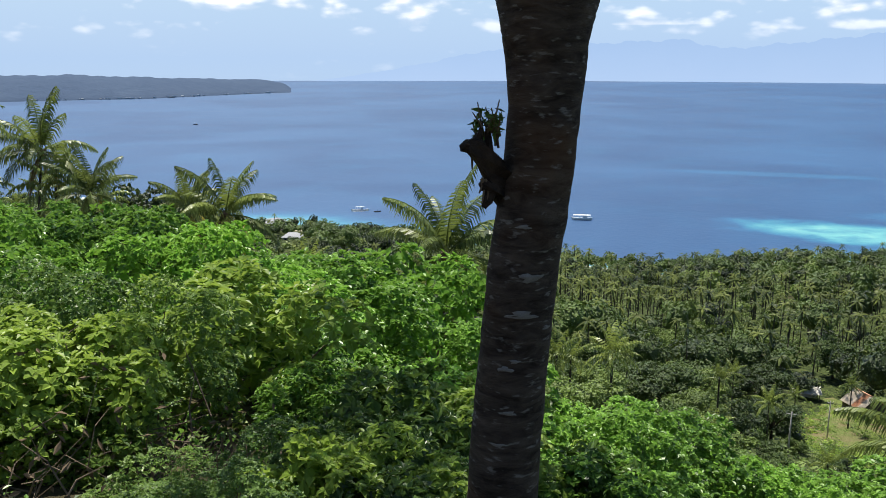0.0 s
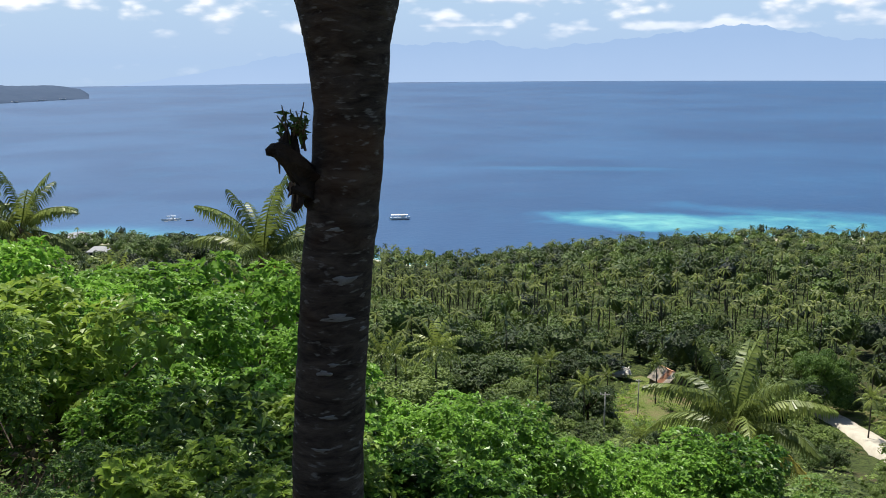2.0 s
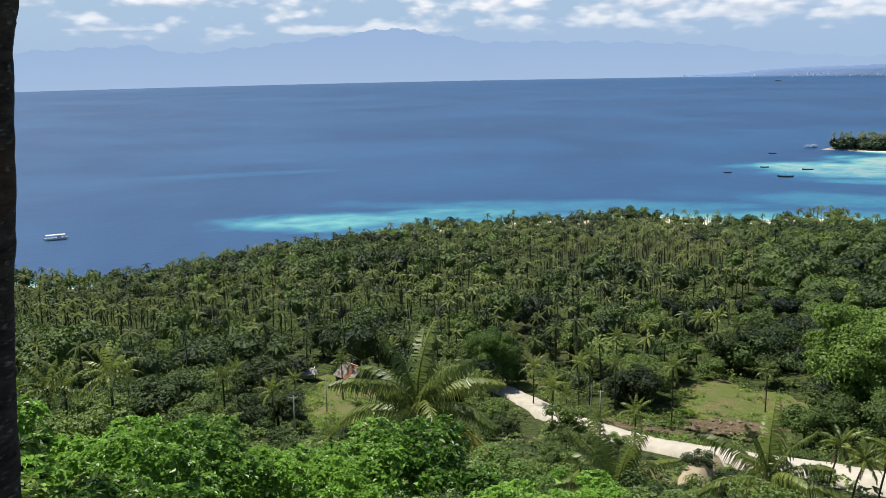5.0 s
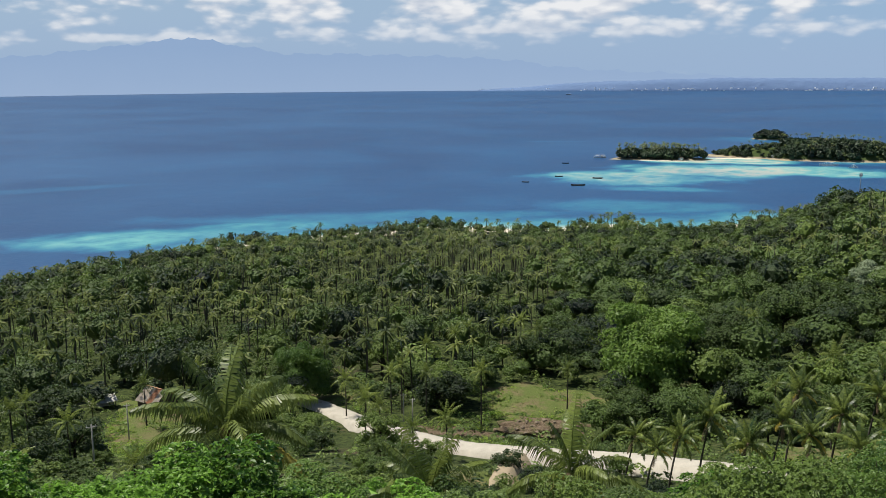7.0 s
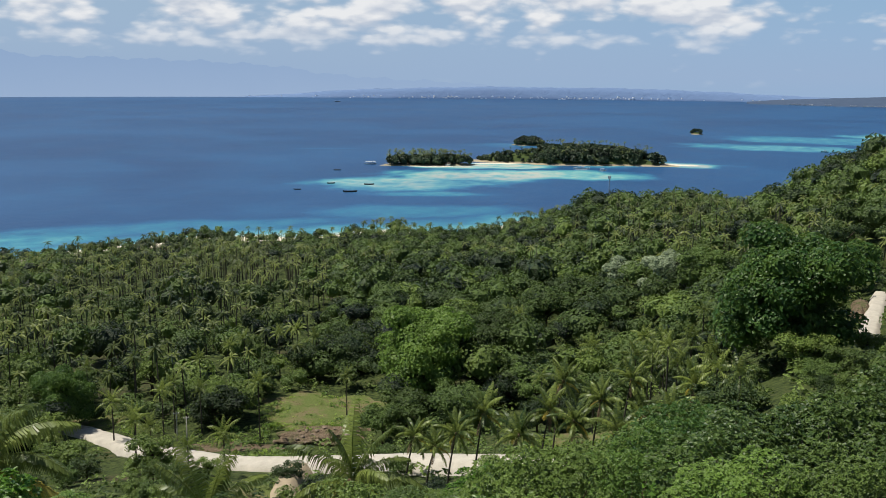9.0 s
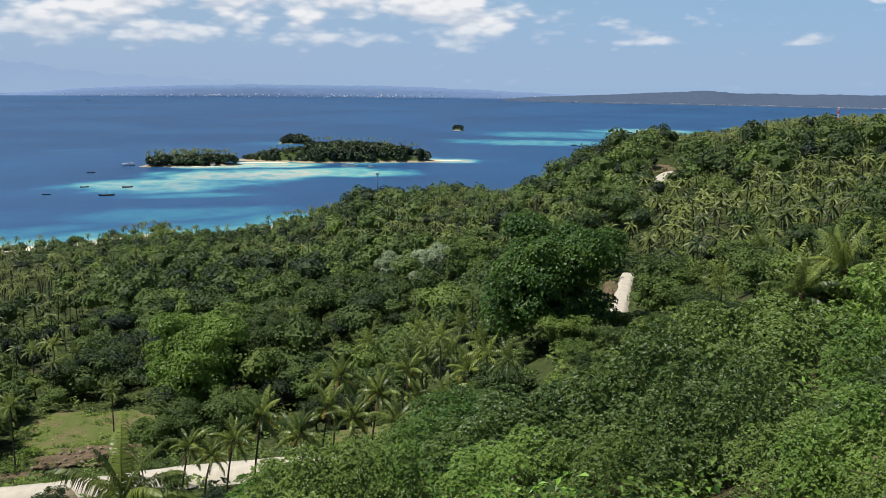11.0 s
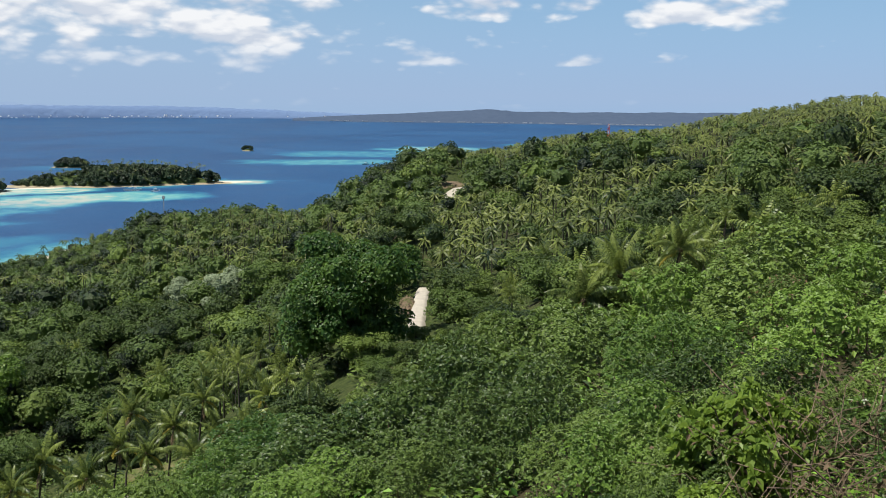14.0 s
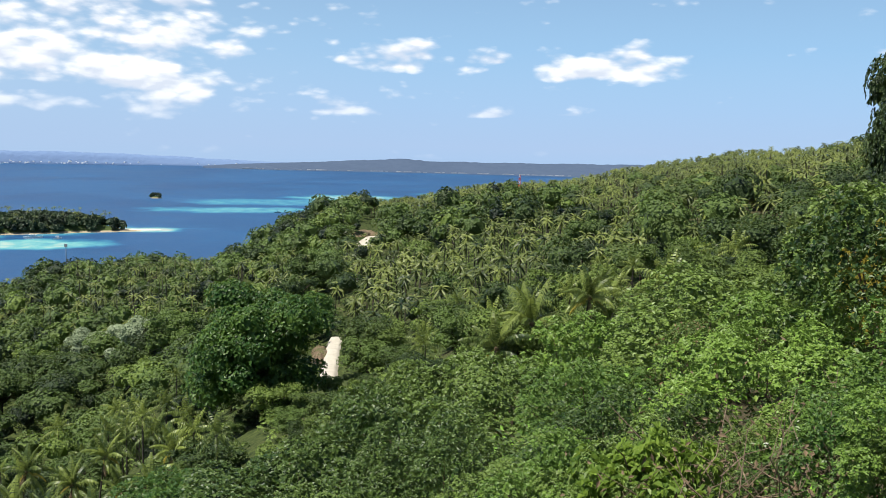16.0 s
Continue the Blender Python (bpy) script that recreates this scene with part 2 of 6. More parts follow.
def slab(size, at=(0, 0, 0), bevel=0.0, turn=0.0):
    """A box, lightly bevelled."""
    bm = bmesh.new()
    bmesh.ops.create_cube(bm, size=1.0, matrix=Matrix.Translation(at) @ Matrix.Rotation(turn, 4, "Z") @ Matrix.Diagonal((*size, 1)))
    if bevel:
        bmesh.ops.bevel(bm, geom=list(bm.edges), offset=bevel, segments=1, affect="EDGES")
    bmesh.ops.triangulate(bm, faces=list(bm.faces))
    v = np.array([x.co[:] for x in bm.verts])
    bm.verts.index_update()
    t = np.array([[x.index for x in f.verts] for f in bm.faces])
    bm.free()
    return v, t


def blob(radius, rough=0.25, level=2, seed=0, squash=1.0):
    """A lumpy rounded mass."""
    bm = bmesh.new()
    bmesh.ops.create_icosphere(bm, subdivisions=level, radius=1.0)
    v = np.array([x.co[:] for x in bm.verts])
    bm.verts.index_update()
    t = np.array([[x.index for x in f.verts] for f in bm.faces])
    bm.free()
    d = np.array([noise.fractal(Vector(c * 1.7 + seed * 9.3), 1.0, 2.0, 3) for c in v])
    v = v * (radius * (1 + rough * d))[:, None]
    v[:, 2] *= squash
    return v, t


def unit(v):
    return v / np.maximum(np.linalg.norm(v, axis=-1, keepdims=True), 1e-9)


def leaf_cloud(points, normals, length, width, r, droop=0.3, fold=0.25, stray=0.4):
    """Single folded leaves, two triangles each, at the points and turned about their normals."""
    n = len(points)
    nn = unit(normals + stray * r.normal(size=(n, 3)))
    a = unit(np.cross(nn, r.normal(size=(n, 3))))
    a = unit(a + np.array([0, 0, -droop]))
    b = unit(np.cross(nn, a))
    L = (length * r.uniform(0.6, 1.25, n))[:, None]
    W = (width * r.uniform(0.6, 1.25, n))[:, None]
    up = np.cross(a, b)
    base, tip = points - a * L * 0.5, points + a * L * 0.5
    mid = points - a * L * 0.06 + up * W * fold
    v = np.stack([base, mid + b * W * 0.5, tip, mid - b * W * 0.5], 1).reshape(-1, 3)
    i = np.arange(n)[:, None] * 4
    t = np.concatenate([i + [0, 1, 2], i + [0, 2, 3]], 1).reshape(-1, 3)
    return v, t


def sprays(points, normals, length, width, r, per=7, droop=0.25, fold=0.22, ovate=True):
    """Leaves in rosettes at the ends of twigs: each springs from its point and leans outward round the twig."""
    n = len(points) * per
    axis = np.repeat(unit(normals + [0, 0, 0.7] + 0.3 * r.normal(size=(len(points), 3))), per, 0)
    u = unit(np.cross(axis, np.repeat(unit(r.normal(size=(len(points), 3))), per, 0)))
    w = np.cross(axis, u)
    phi = (np.tile(np.arange(per), len(points)) * 2.399 + r.uniform(-0.4, 0.4, n))[:, None]
    tilt = r.uniform(0.75, 1.6, n)[:, None]
    a = axis * np.cos(tilt) + (u * np.cos(phi) + w * np.sin(phi)) * np.sin(tilt)
    a = unit(a + np.array([0, 0, -droop]))
    b = unit(np.cross(axis, a))
    up = np.cross(a, b)
    L = (length * r.uniform(0.6, 1.2, n))[:, None]
    W = (width * r.uniform(0.7, 1.2, n))[:, None]
    base = np.repeat(points, per, 0) + a * L * 0.12
    if ovate:
        side, lift = b * W * 0.5, up * W * fold
        tip = base + a * L - up * L * 0.10
        v = np.stack([base, base + a * L * 0.28 + side * 0.85 + lift, base + a * L * 0.62 + side * 0.9 + lift, tip, base + a * L * 0.62 - side * 0.9 + lift, base + a * L * 0.28 - side * 0.85 + lift], 1)
        i = np.arange(n)[:, None] * 6
        t = np.concatenate([i + [0, 1, 2], i + [0, 2, 3], i + [0, 3, 4], i + [0, 4, 5]], 1).reshape(-1, 3)
        return v.reshape(-1, 3), t
    mid = base + a * L * 0.42 - up * W * fold
    v = np.stack([base, mid + b * W * 0.5, base + a * L, mid - b * W * 0.5], 1)
    v[:, [1, 3]] += (up * W * fold * 2)[:, None]
    i = np.arange(n)[:, None] * 4
    t = np.concatenate([i + [0, 1, 2], i + [0, 2, 3]], 1).reshape(-1, 3)
    return v.reshape(-1, 3), t


def knobs(lobes, count, r, low=-0.35, small=0.26, large=0.44):
    """Small round masses over the outside of larger ones: the boughs of a crown."""
    rad = np.array([l[3] for l in lobes], float)
    out = []
    for i in r.choice(len(lobes), count, p=rad ** 2 / (rad ** 2).sum()):
        d = unit(r.normal(size=3))
        d[2] = -d[2] if d[2] < low else d[2]
        c, q = np.array(lobes[i][:3]), lobes[i][3]
        out.append((*(c + d * q * 0.82 * np.array([1, 1, 0.85])), q * r.uniform(small, large)))
    return out


def lobes_surface(lobes, n, r, low=-0.35, shell=0.78, apart=0.86, lift=0.8):
    """Points on the outside of several round masses that run into one another, with their outward ways."""
    flat = np.array([1, 1, 0.85])
    cs = np.array([l[:3] for l in lobes], float)
    rs_ = np.array([l[3] for l in lobes], float)
    m = n * 5
    pick = r.choice(len(lobes), m, p=rs_ ** 2 / (rs_ ** 2).sum())
    d = unit(r.normal(size=(m, 3)))
    d[:, 2] = np.where(d[:, 2] < low, -d[:, 2], d[:, 2])
    p = cs[pick] + d * (rs_[pick] * r.uniform(shell, 1.06, m))[:, None] * flat
    buried = np.zeros(m, bool)
    for i, (c, q) in enumerate(zip(cs, rs_)):
        buried |= (np.linalg.norm((p - c) / flat, axis=1) < q * apart) & (pick != i)
    keep = np.concatenate([np.nonzero(~buried)[0], np.nonzero(buried)[0]])[:n]
    return p[keep], unit(d[keep] + [0, 0, lift])


# ---- the lie of the land ----
# bearing and lift of the skyline along the crest
CREST = np.array([(5, 0), (8, -2.9), (14, -6.2), (20, -1.9), (26, -2.4), (32, -1), (38, -0.6), (44, 0.5), (50, -2.4), (56, -2.3), (60, -7.9), (63, -9.8), (66, -6.9), (68, 9.9), (70, 12.6), (73, 10.6), (75.5, 9.2), (77.5, 6.4), (79.5, 3.5), (81.5, 7.3), (83.5, 14.2), (86, 5.3), (89, 0.4), (93, 3.1), (98, 3.6), (103, 5.2), (108, 1.1), (112, 2.2), (118, 6.5), (128, 0)], float)
REACH = np.array([0, 15, 45, 110, 190, 260, 430, 600, 760, 1000], float)
SEAWARD = {  # bearing: ground height at those reaches
    -28: (118.4, 116.2, 109.8, 98, 82, 62, 36, 18, 4, -8),
    -12: (118.4, 115.0, 106.0, 85, 60, 44, 24, 3.5, -4, -8),
    8: (118.4, 112.6, 99.5, 74, 48, 38, 13, -4, -7, -9),
    30: (118.4, 111.5, 96.0, 66, 42, 35, 18, 2, -5, -9),
    52: (118.4, 110.5, 94.5, 62, 39.5, 36, 22, 5, -3, -9),
    68: (118.4, 111.5, 97.0, 66, 46, 42, 32, 20, 0, -9),
}
LANDWARD = {
    77: (118.4, 112.5, 99.0, 77, 62, 54, 41, 26, 7, -8),
    82: (118.4, 112.8, 100.0, 81, 68, 63, 58, 48, 34, -4),
    87: (118.4, 113.0, 101.0, 84, 71, 70, 74, 74, 64, 15),
    98: (118.4, 114.0, 105.0, 94, 84, 83, 88, 87, 80, 40),
    112: (118.4, 115.5, 110.0, 102, 98, 100, 107, 111, 104, 60),
    128: (118.4, 118.0, 118.0, 116, 114, 118, 126, 130, 124, 90),
    200: (118.4, 121.0, 128.0, 140, 152, 158, 160, 156, 150, 130),
    270: (118.4, 121.0, 127.0, 132, 128, 120, 100, 60, 20, 5),
}
_knots = sorted({**SEAWARD, **LANDWARD}.items())
_kb = np.array([b for b, _ in _knots], float)
_kz = np.array([z for _, z in _knots])
_kb = np.concatenate([[_kb[-1] - 360], _kb, [_kb[0] + 360]])
_kz = np.concatenate([_kz[-1:], _kz, _kz[:1]])


def lumps(x, y, size):
    """Soft bumps of the given size, between -1 and 1."""
    return (np.sin(x / size + 1.3 * np.sin(y / size * 0.7 + 2)) + np.sin(y / size * 1.1 + 1.7 * np.sin(x / size * 0.6 + 5))) / 2


def ground(x, y):
    """The height of the ground."""
    x, y = np.asarray(x, float), np.asarray(y, float)
    r = np.hypot(x, y)
    b = (np.degrees(np.arctan2(x, y)) + 90) % 360 - 90
    zz = np.stack([np.interp(r, REACH, row) for row in _kz])
    j = np.clip(np.searchsorted(_kb, b) - 1, 0, len(_kb) - 2)
    f = (b - _kb[j]) / (_kb[j + 1] - _kb[j])
    f = f * f * (3 - 2 * f)
    flat = zz.reshape(len(_kb), -1)
    i = np.arange(flat.shape[1])
    z = (flat[j.ravel(), i] * (1 - f.ravel()) + flat[j.ravel() + 1, i] * f.ravel()).reshape(r.shape)
    z = z + np.interp(b, CREST[:, 0], CREST[:, 1]) * np.interp(r, [260, 430, 510, 600, 680, 760], [0, 0.6, 1, 1, 0.6, 0])
    cape = np.interp(b, [57, 62, 78, 81], [0, 1, 1, 0])
    z = z * (1 - cape) + cape * np.minimum(z, np.interp(r, [500, 600, 680, 760, 860], [999, 99, 15, 0, -6]))
    amp = np.clip((r - 30) / 250, 0, 1)
    return z + amp * (1.6 * lumps(x, y, 38) + 0.7 * lumps(x + 50, y, 13)) * np.clip((z + 4) / 10, 0.15, 1)


def on_ground(deg, r):
    p = bearing(deg, r)
    return Vector((p.x, p.y, float(ground(p.x, p.y))))


def polar_mesh(reaches, turns, height):
    """A sheet of rings round the origin."""
    a = np.linspace(0, 2 * np.pi, turns, endpoint=False)
    rr, aa = np.meshgrid(reaches, a, indexing="ij")
    x, y = rr * np.sin(aa), rr * np.cos(aa)
    v = np.stack([x, y, height(x, y)], -1).reshape(-1, 3)
    n, t = len(reaches), []
    i = np.arange(n - 1)[:, None] * turns
    j = np.arange(turns)[None]
    k = (np.arange(turns) + 1) % turns
    q = np.stack([i + j, i + turns + j, i + turns + k[None], i + k[None]], -1).reshape(-1, 4)
    return v, np.concatenate([q[:, [0, 2, 1]], q[:, [0, 3, 2]]])


def ground_look(k):
    p = world_pos(k)
    n = k.noise(p, 0.05, 5.0, 0.6)
    f = k.noise(p, 0.9, 6.0, 0.65)
    grass = k.mix(k.ramp(f, [(0.36, 0.0), (0.64, 1.0)]), (0.010, 0.020, 0.007), (0.075, 0.095, 0.028))
    earth = k.mix(f, (0.035, 0.027, 0.018), (0.095, 0.072, 0.047))
    col = k.mix(k.ramp(k.math("MULTIPLY_ADD", f, 0.5, k.math("MULTIPLY", n, 0.7)), [(0.66, 0.0), (0.80, 1.0)]), grass, earth)
    col = k.mix(k.add("ShaderNodeMapRange", k.add("ShaderNodeSeparateXYZ", p).outputs[2], 92.0, 104.0, 0.0, 0.9).outputs[0], col, k.mix(f, (0.028, 0.024, 0.013), (0.085, 0.070, 0.038)))
    sand = k.add("ShaderNodeMapRange", k.add("ShaderNodeSeparateXYZ", p).outputs[2], 0.5, 1.0, 1.0, 0.0).outputs[0]
    col = k.mix(sand, col, (0.62, 0.55, 0.42))
    return principled(k, col, 0.95, spec=0.1, normal=bump(k, f, 0.8, 0.25))


M_GROUND = material("hillside_ground", ground_look)
land_reach = np.concatenate([[0.01], np.arange(0.6, 20, 1.2), np.arange(20, 120, 4), np.arange(120, 820, 7), np.arange(820, 1500, 40)])


def land_height(x, y):
    r = np.hypot(x, y)
    return np.where(r > 1000, ground(x, y) - (r - 1000) * 0.06, ground(x, y))


v, t = polar_mesh(land_reach, 400, land_height)
tagged(new("ground", mesh_data("ground", v, t, M_GROUND, smooth=True)), "steep green hillside running down to the shore", "hillside", kind="structure")

# ---- the sea ----
REEFS = [  # bearing, reach, half width across, half depth, strength
    (56.0, 1010, 120, 75, 0.80), (61.5, 1100, 130, 75, 0.95), (58.8, 920, 75, 26, 0.45), (67.5, 1120, 95, 70, 0.75),
    (62.0, 1215, 130, 45, 0.92), (69.0, 1290, 190, 75, 0.62), (73.9, 1285, 62, 50, 0.95), (79.5, 1660, 180, 90, 0.60), (82.0, 1900, 230, 120, 0.50),
    (86.5, 2080, 150, 120, 0.85), (20.5, 1010, 150, 20, 0.16), (40.0, 735, 190, 40, 0.34), (25.0, 685, 95, 50, 0.62), (33.0, 705, 95, 36, 0.48), (57.0, 800, 120, 45, 0.35), (94.0, 2300, 160, 60, 0.6),
    (52.0, 1500, 60, 14, 0.22), (64.5, 1590, 130, 60, 0.25),
]


def sea_look(k):
    p = world_pos(k)
    warp = k.noise(p, 0.012, 5.0, 0.6)
    warp2 = k.noise(p, 0.045, 4.0, 0.6)
    shallow = None
    for deg, r, wide, deep, amount in REEFS:
        c = bearing(deg, r)
        m = k.add("ShaderNodeMapping", p)
        m.vector_type = "TEXTURE"
        m.inputs["Location"].default_value = (c.x, c.y, 0)
        m.inputs["Rotation"].default_value = (0, 0, -radians(deg))
        m.inputs["Scale"].default_value = (wide, deep, 1000)
        ln = k.add("ShaderNodeVectorMath", m.outputs[0])
        ln.operation = "LENGTH"
        d = k.math("ADD", ln.outputs["Value"], k.math("MULTIPLY", k.math("SUBTRACT", warp, 0.5), 1.5))
        d = k.math("ADD", d, k.math("MULTIPLY", k.math("SUBTRACT", warp2, 0.5), 0.6))
        s = k.math("MULTIPLY", k.add("ShaderNodeMapRange", d, 0.48, 1.12, 1.0, 0.0, interpolation_type="SMOOTHSTEP").outputs[0], amount)
        shallow = s if shallow is None else k.math("MAXIMUM", shallow, s)
    bed = k.add("ShaderNodeAttribute", attribute_name="tint").outputs["Fac"]
    near = k.math("ADD", bed, k.math("MULTIPLY", k.math("SUBTRACT", warp, 0.5), 0.5), clamp=True)
    shallow = k.math("MAXIMUM", shallow, k.math("MULTIPLY", near, 0.8))
    patchy = k.math("ADD", shallow, k.math("MULTIPLY", k.math("MULTIPLY", k.math("SUBTRACT", warp2, 0.5), shallow), 1.7), clamp=True)
    col = k.ramp(patchy, [(0.0, (0.008, 0.048, 0.134)), (0.22, (0.012, 0.092, 0.198)), (0.45, (0.030, 0.185, 0.265)),
                          (0.72, (0.115, 0.345, 0.350)), (0.88, (0.27, 0.42, 0.37)), (1.0, (0.42, 0.45, 0.37))])
    wind = k.noise(p, 0.0028, 5.0, 0.6, 0.6)
    col = k.mix(k.ramp(wind, [(0.38, 0.0), (0.62, 0.9)]), col, k.mix(0.42, col, (0.030, 0.115, 0.25)))
    ripple = k.math("ADD", k.noise(p, 0.22, 5.0, 0.6), k.math("MULTIPLY", k.noise(p, 0.03, 3.0), 1.2))
    return principled(k, col, k.add("ShaderNodeMapRange", wind, 0.35, 0.65, 0.46, 0.54).outputs[0], spec=0.28, normal=bump(k, ripple, 0.2, 1.6))


M_SEA = material("sea_water", sea_look)
sea_reach = np.concatenate([np.arange(300, 900, 10), np.arange(900, 2600, 50), np.arange(2600, 4950, 150), [4950]])
v, t = polar_mesh(sea_reach, 300, lambda x, y: 0 * x)
depth = -ground(v[:, 0], v[:, 1])
rr = np.hypot(v[:, 0], v[:, 1])
shore = np.clip(1.0 - (depth - 0.0) / 2.6, 0, 1) * (rr < 900)
tagged(new("water", mesh_data("water", v, t, M_SEA, smooth=True, tint=shore)), "deep blue tropical sea with turquoise reef shallows", "sea", kind="structure")

# ---- plants: shapes ----


def palm_far(r, fronds=12, size=3.4, steps=3):
    """A coconut crown, its heart at the origin: ridged fronds that rise, bend over and hang."""
    vs, ts, n = [], [], 0
    s = np.linspace(0.04, 1.0, steps + 1)
    for i in range(fronds):
        a = i * 2.399 + r.uniform(-0.25, 0.25)
        rise = 1.05 - 1.65 * (i + 0.5) / fronds + r.uniform(-0.15, 0.15)
        L = size * r.uniform(0.85, 1.15)
        out = L * s * np.cos(rise) * (1 - 0.14 * s) + 0.16 * L * s ** 2
        up = L * (np.sin(rise) * s - 0.62 * s ** 2.0)
        w = L * 0.12 * np.sin(np.pi * np.clip(s * 0.86 + 0.12, 0, 1)) ** 0.8
        c, d = np.array([np.cos(a), np.sin(a)]), np.array([-np.sin(a), np.cos(a)])
        mid = np.concatenate([out[:, None] * c, up[:, None]], 1)
        side = np.concatenate([w[:, None] * d, 0 * w[:, None]], 1)
        drop = np.concatenate([0 * mid[:, :2], 0.8 * w[:, None]], 1)
        v = np.stack([mid - side - drop, mid, mid + side - drop], 1)
        t = []
        for q in range(steps):
            for e in range(2):
                b = q * 3 + e
                t += [(b, b + 3, b + 1), (b + 1, b + 3, b + 4)]
        vs.append(v.reshape(-1, 3))
        ts.append(np.array(t) + n)
        n += 3 * (steps + 1)
    return np.concatenate(vs), np.concatenate(ts)


def crown_far(r, cards, lobes=5, size=1.0, leaf=0.9, core=True):
    """A round tree crown of leaf clumps, about 1 unit in radius."""
    L = [(0, 0, 0, 0.75)]
    for _ in range(lobes):
        d = unit(r.normal(size=3))
        L.append((d[0] * 0.58, d[1] * 0.58, abs(d[2]) * 0.5 - 0.12, r.uniform(0.32, 0.52)))
    boughs = L + knobs(L, 4 + 2 * lobes, r, -0.3, 0.30, 0.5)
    p, nrm = lobes_surface(boughs, cards, r, -0.3, 0.93, 0.9, 0.3)
    lv = leaf_cloud(p, nrm, leaf * 0.46, leaf * 0.40, r, 0.1, 0.15, 0.28)
    if not core:
        return lv
    return joined([lv, blob(0.62, 0.3, 1, int(r.integers(99)), 0.85)])


def scatter(proto, places, name, mats, index, label, category):
    """Many plants that nobody could count, as one object. places: x, y, z, size, height scale, turn, tint."""
    vs, ts, ks, tn, n = [], [], [], [], 0
    for (pv, pt, pk), rows in zip(proto, places):
        if not len(rows):
            continue
        rows = np.array(rows)
        c, s = np.cos(rows[:, 5]), np.sin(rows[:, 5])
        x = pv[None, :, 0] * rows[:, 3, None]
        y = pv[None, :, 1] * rows[:, 3, None]
        z = pv[None, :, 2] * rows[:, 4, None]
        out = np.stack([x * c[:, None] - y * s[:, None] + rows[:, 0, None], x * s[:, None] + y * c[:, None] + rows[:, 1, None], z + rows[:, 2, None]], -1)
        m = len(pv)
        vs.append(out.reshape(-1, 3))
        ts.append((pt[None] + (n + np.arange(len(rows)) * m)[:, None, None]).reshape(-1, 3))
        ks.append(np.tile(pk, len(rows)))
        tn.append(np.repeat(rows[:, 6] + 1.0, m))
        n += m * len(rows)
    me = mesh_data(name, np.concatenate(vs), np.concatenate(ts), mats, np.concatenate(ks), False, np.concatenate(tn))
    return tagged(new(name, me), label, category, kind="stuff")


def on_ray(deg, el, near=20.0):
    """Where a line of sight at that bearing and height angle meets the ground."""
    r = np.arange(near, 900, 0.5)
    a = radians(deg)
    gap = EYE_Z + r * math.tan(radians(el)) - ground(r * math.sin(a), r * math.cos(a))
    i = int(np.argmax(gap < 0)) if (gap < 0).any() else len(r) - 1
    return on_ground(deg, float(r[i]))


# ---- open ground and lanes: bearing, reach, half angle, half depth ----
OPEN = [(51.2, 210, 4.6, 21), (25.2, 186, 2.7, 34), (85.5, 208, 1.0, 34), (87.6, 472, 0.8, 30), (12.8, 330, 0.5, 30), (22.8, 232, 1.4, 6), (-11.0, 560, 1.6, 30)]
CLEAR = OPEN + [(50.0, 198, 5.5, 19), (46.5, 178, 9, 10), (25.2, 190, 3.2, 38), (67.0, 140, 3.0, 10),
                (49.0, 160, 4.0, 14), (38.0, 196, 3.5, 10), (57.0, 165, 6.0, 10), (64.0, 150, 5.0, 14), (85.2, 176, 2.0, 50), (87.6, 425, 0.75, 40)]
ROAD_ROWS = [(34.6, -20.4), (36.0, -20.8), (37.0, -21.2), (39.2, -22.3), (42.2, -23.45), (46.0, -24.1), (50.6, -24.45), (56.6, -24.6), (61.0, -24.7), (65.8, -24.6), (70.5, -24.2)]
ROAD_LINE = np.array([on_ray(b, e, 90)[:2] for b, e in ROAD_ROWS])


def is_clear(deg, r, zones):
    out = np.zeros(np.shape(deg), bool)
    for b, q, da, dr in zones:
        out |= ((deg - b) / da) ** 2 + ((r - q) / dr) ** 2 < 1
    x, y = r * np.sin(np.radians(deg)), r * np.cos(np.radians(deg))
    for a, b in zip(ROAD_LINE[:-1], ROAD_LINE[1:]):
        d = b - a
        s = np.clip(((x - a[0]) * d[0] + (y - a[1]) * d[1]) / (d @ d), 0, 1)
        out |= np.hypot(x - a[0] - s * d[0], y - a[1] - s * d[1]) < 4.6
    return out

# ---- the far woods ----
def spread(r, n, b0, b1, r0, r1, gap, zones=CLEAR):
    """Plants at random over a fan of land, no two in one cell of the given width."""
    deg = r.uniform(b0, b1, n)
    q = np.sqrt(r.uniform(r0 ** 2, r1 ** 2, n))
    x, y = q * np.sin(np.radians(deg)), q * np.cos(np.radians(deg))
    _, first = np.unique(np.stack([np.floor(x / gap), np.floor(y / gap)], 1), axis=0, return_index=True)
    deg, q, x, y = deg[first], q[first], x[first], y[first]
    z = ground(x, y)
    ok = (z > 1.0) & ~is_clear(deg, q, zones)
    return deg[ok], q[ok], x[ok], y[ok], z[ok]


def palm_share(deg, q, x, y):
    s = 0.54 + 0.46 * lumps(x, y, 47)
    s = np.where((deg > 52) & (deg < 86) & (q < 480), s - 0.34, s)
    s = np.where((deg > 14) & (deg <= 52) & (q < 300), s - 0.15, s)
    s = np.where((deg > 88) & (q > 170), s + 0.18, s)
    s = np.where((deg > 90) & (q > 470), s + 0.45, s)
    s = np.where((deg > 4) & (deg < 50) & (q > 300), s + 0.14, s)
    s = np.where(ground(x, y) < 15, s - 0.22, s)
    s = np.where((deg > 65) & (deg < 82) & (q > 440), s - 0.3, s)
    return np.where(deg < 0, s - 0.3, s)


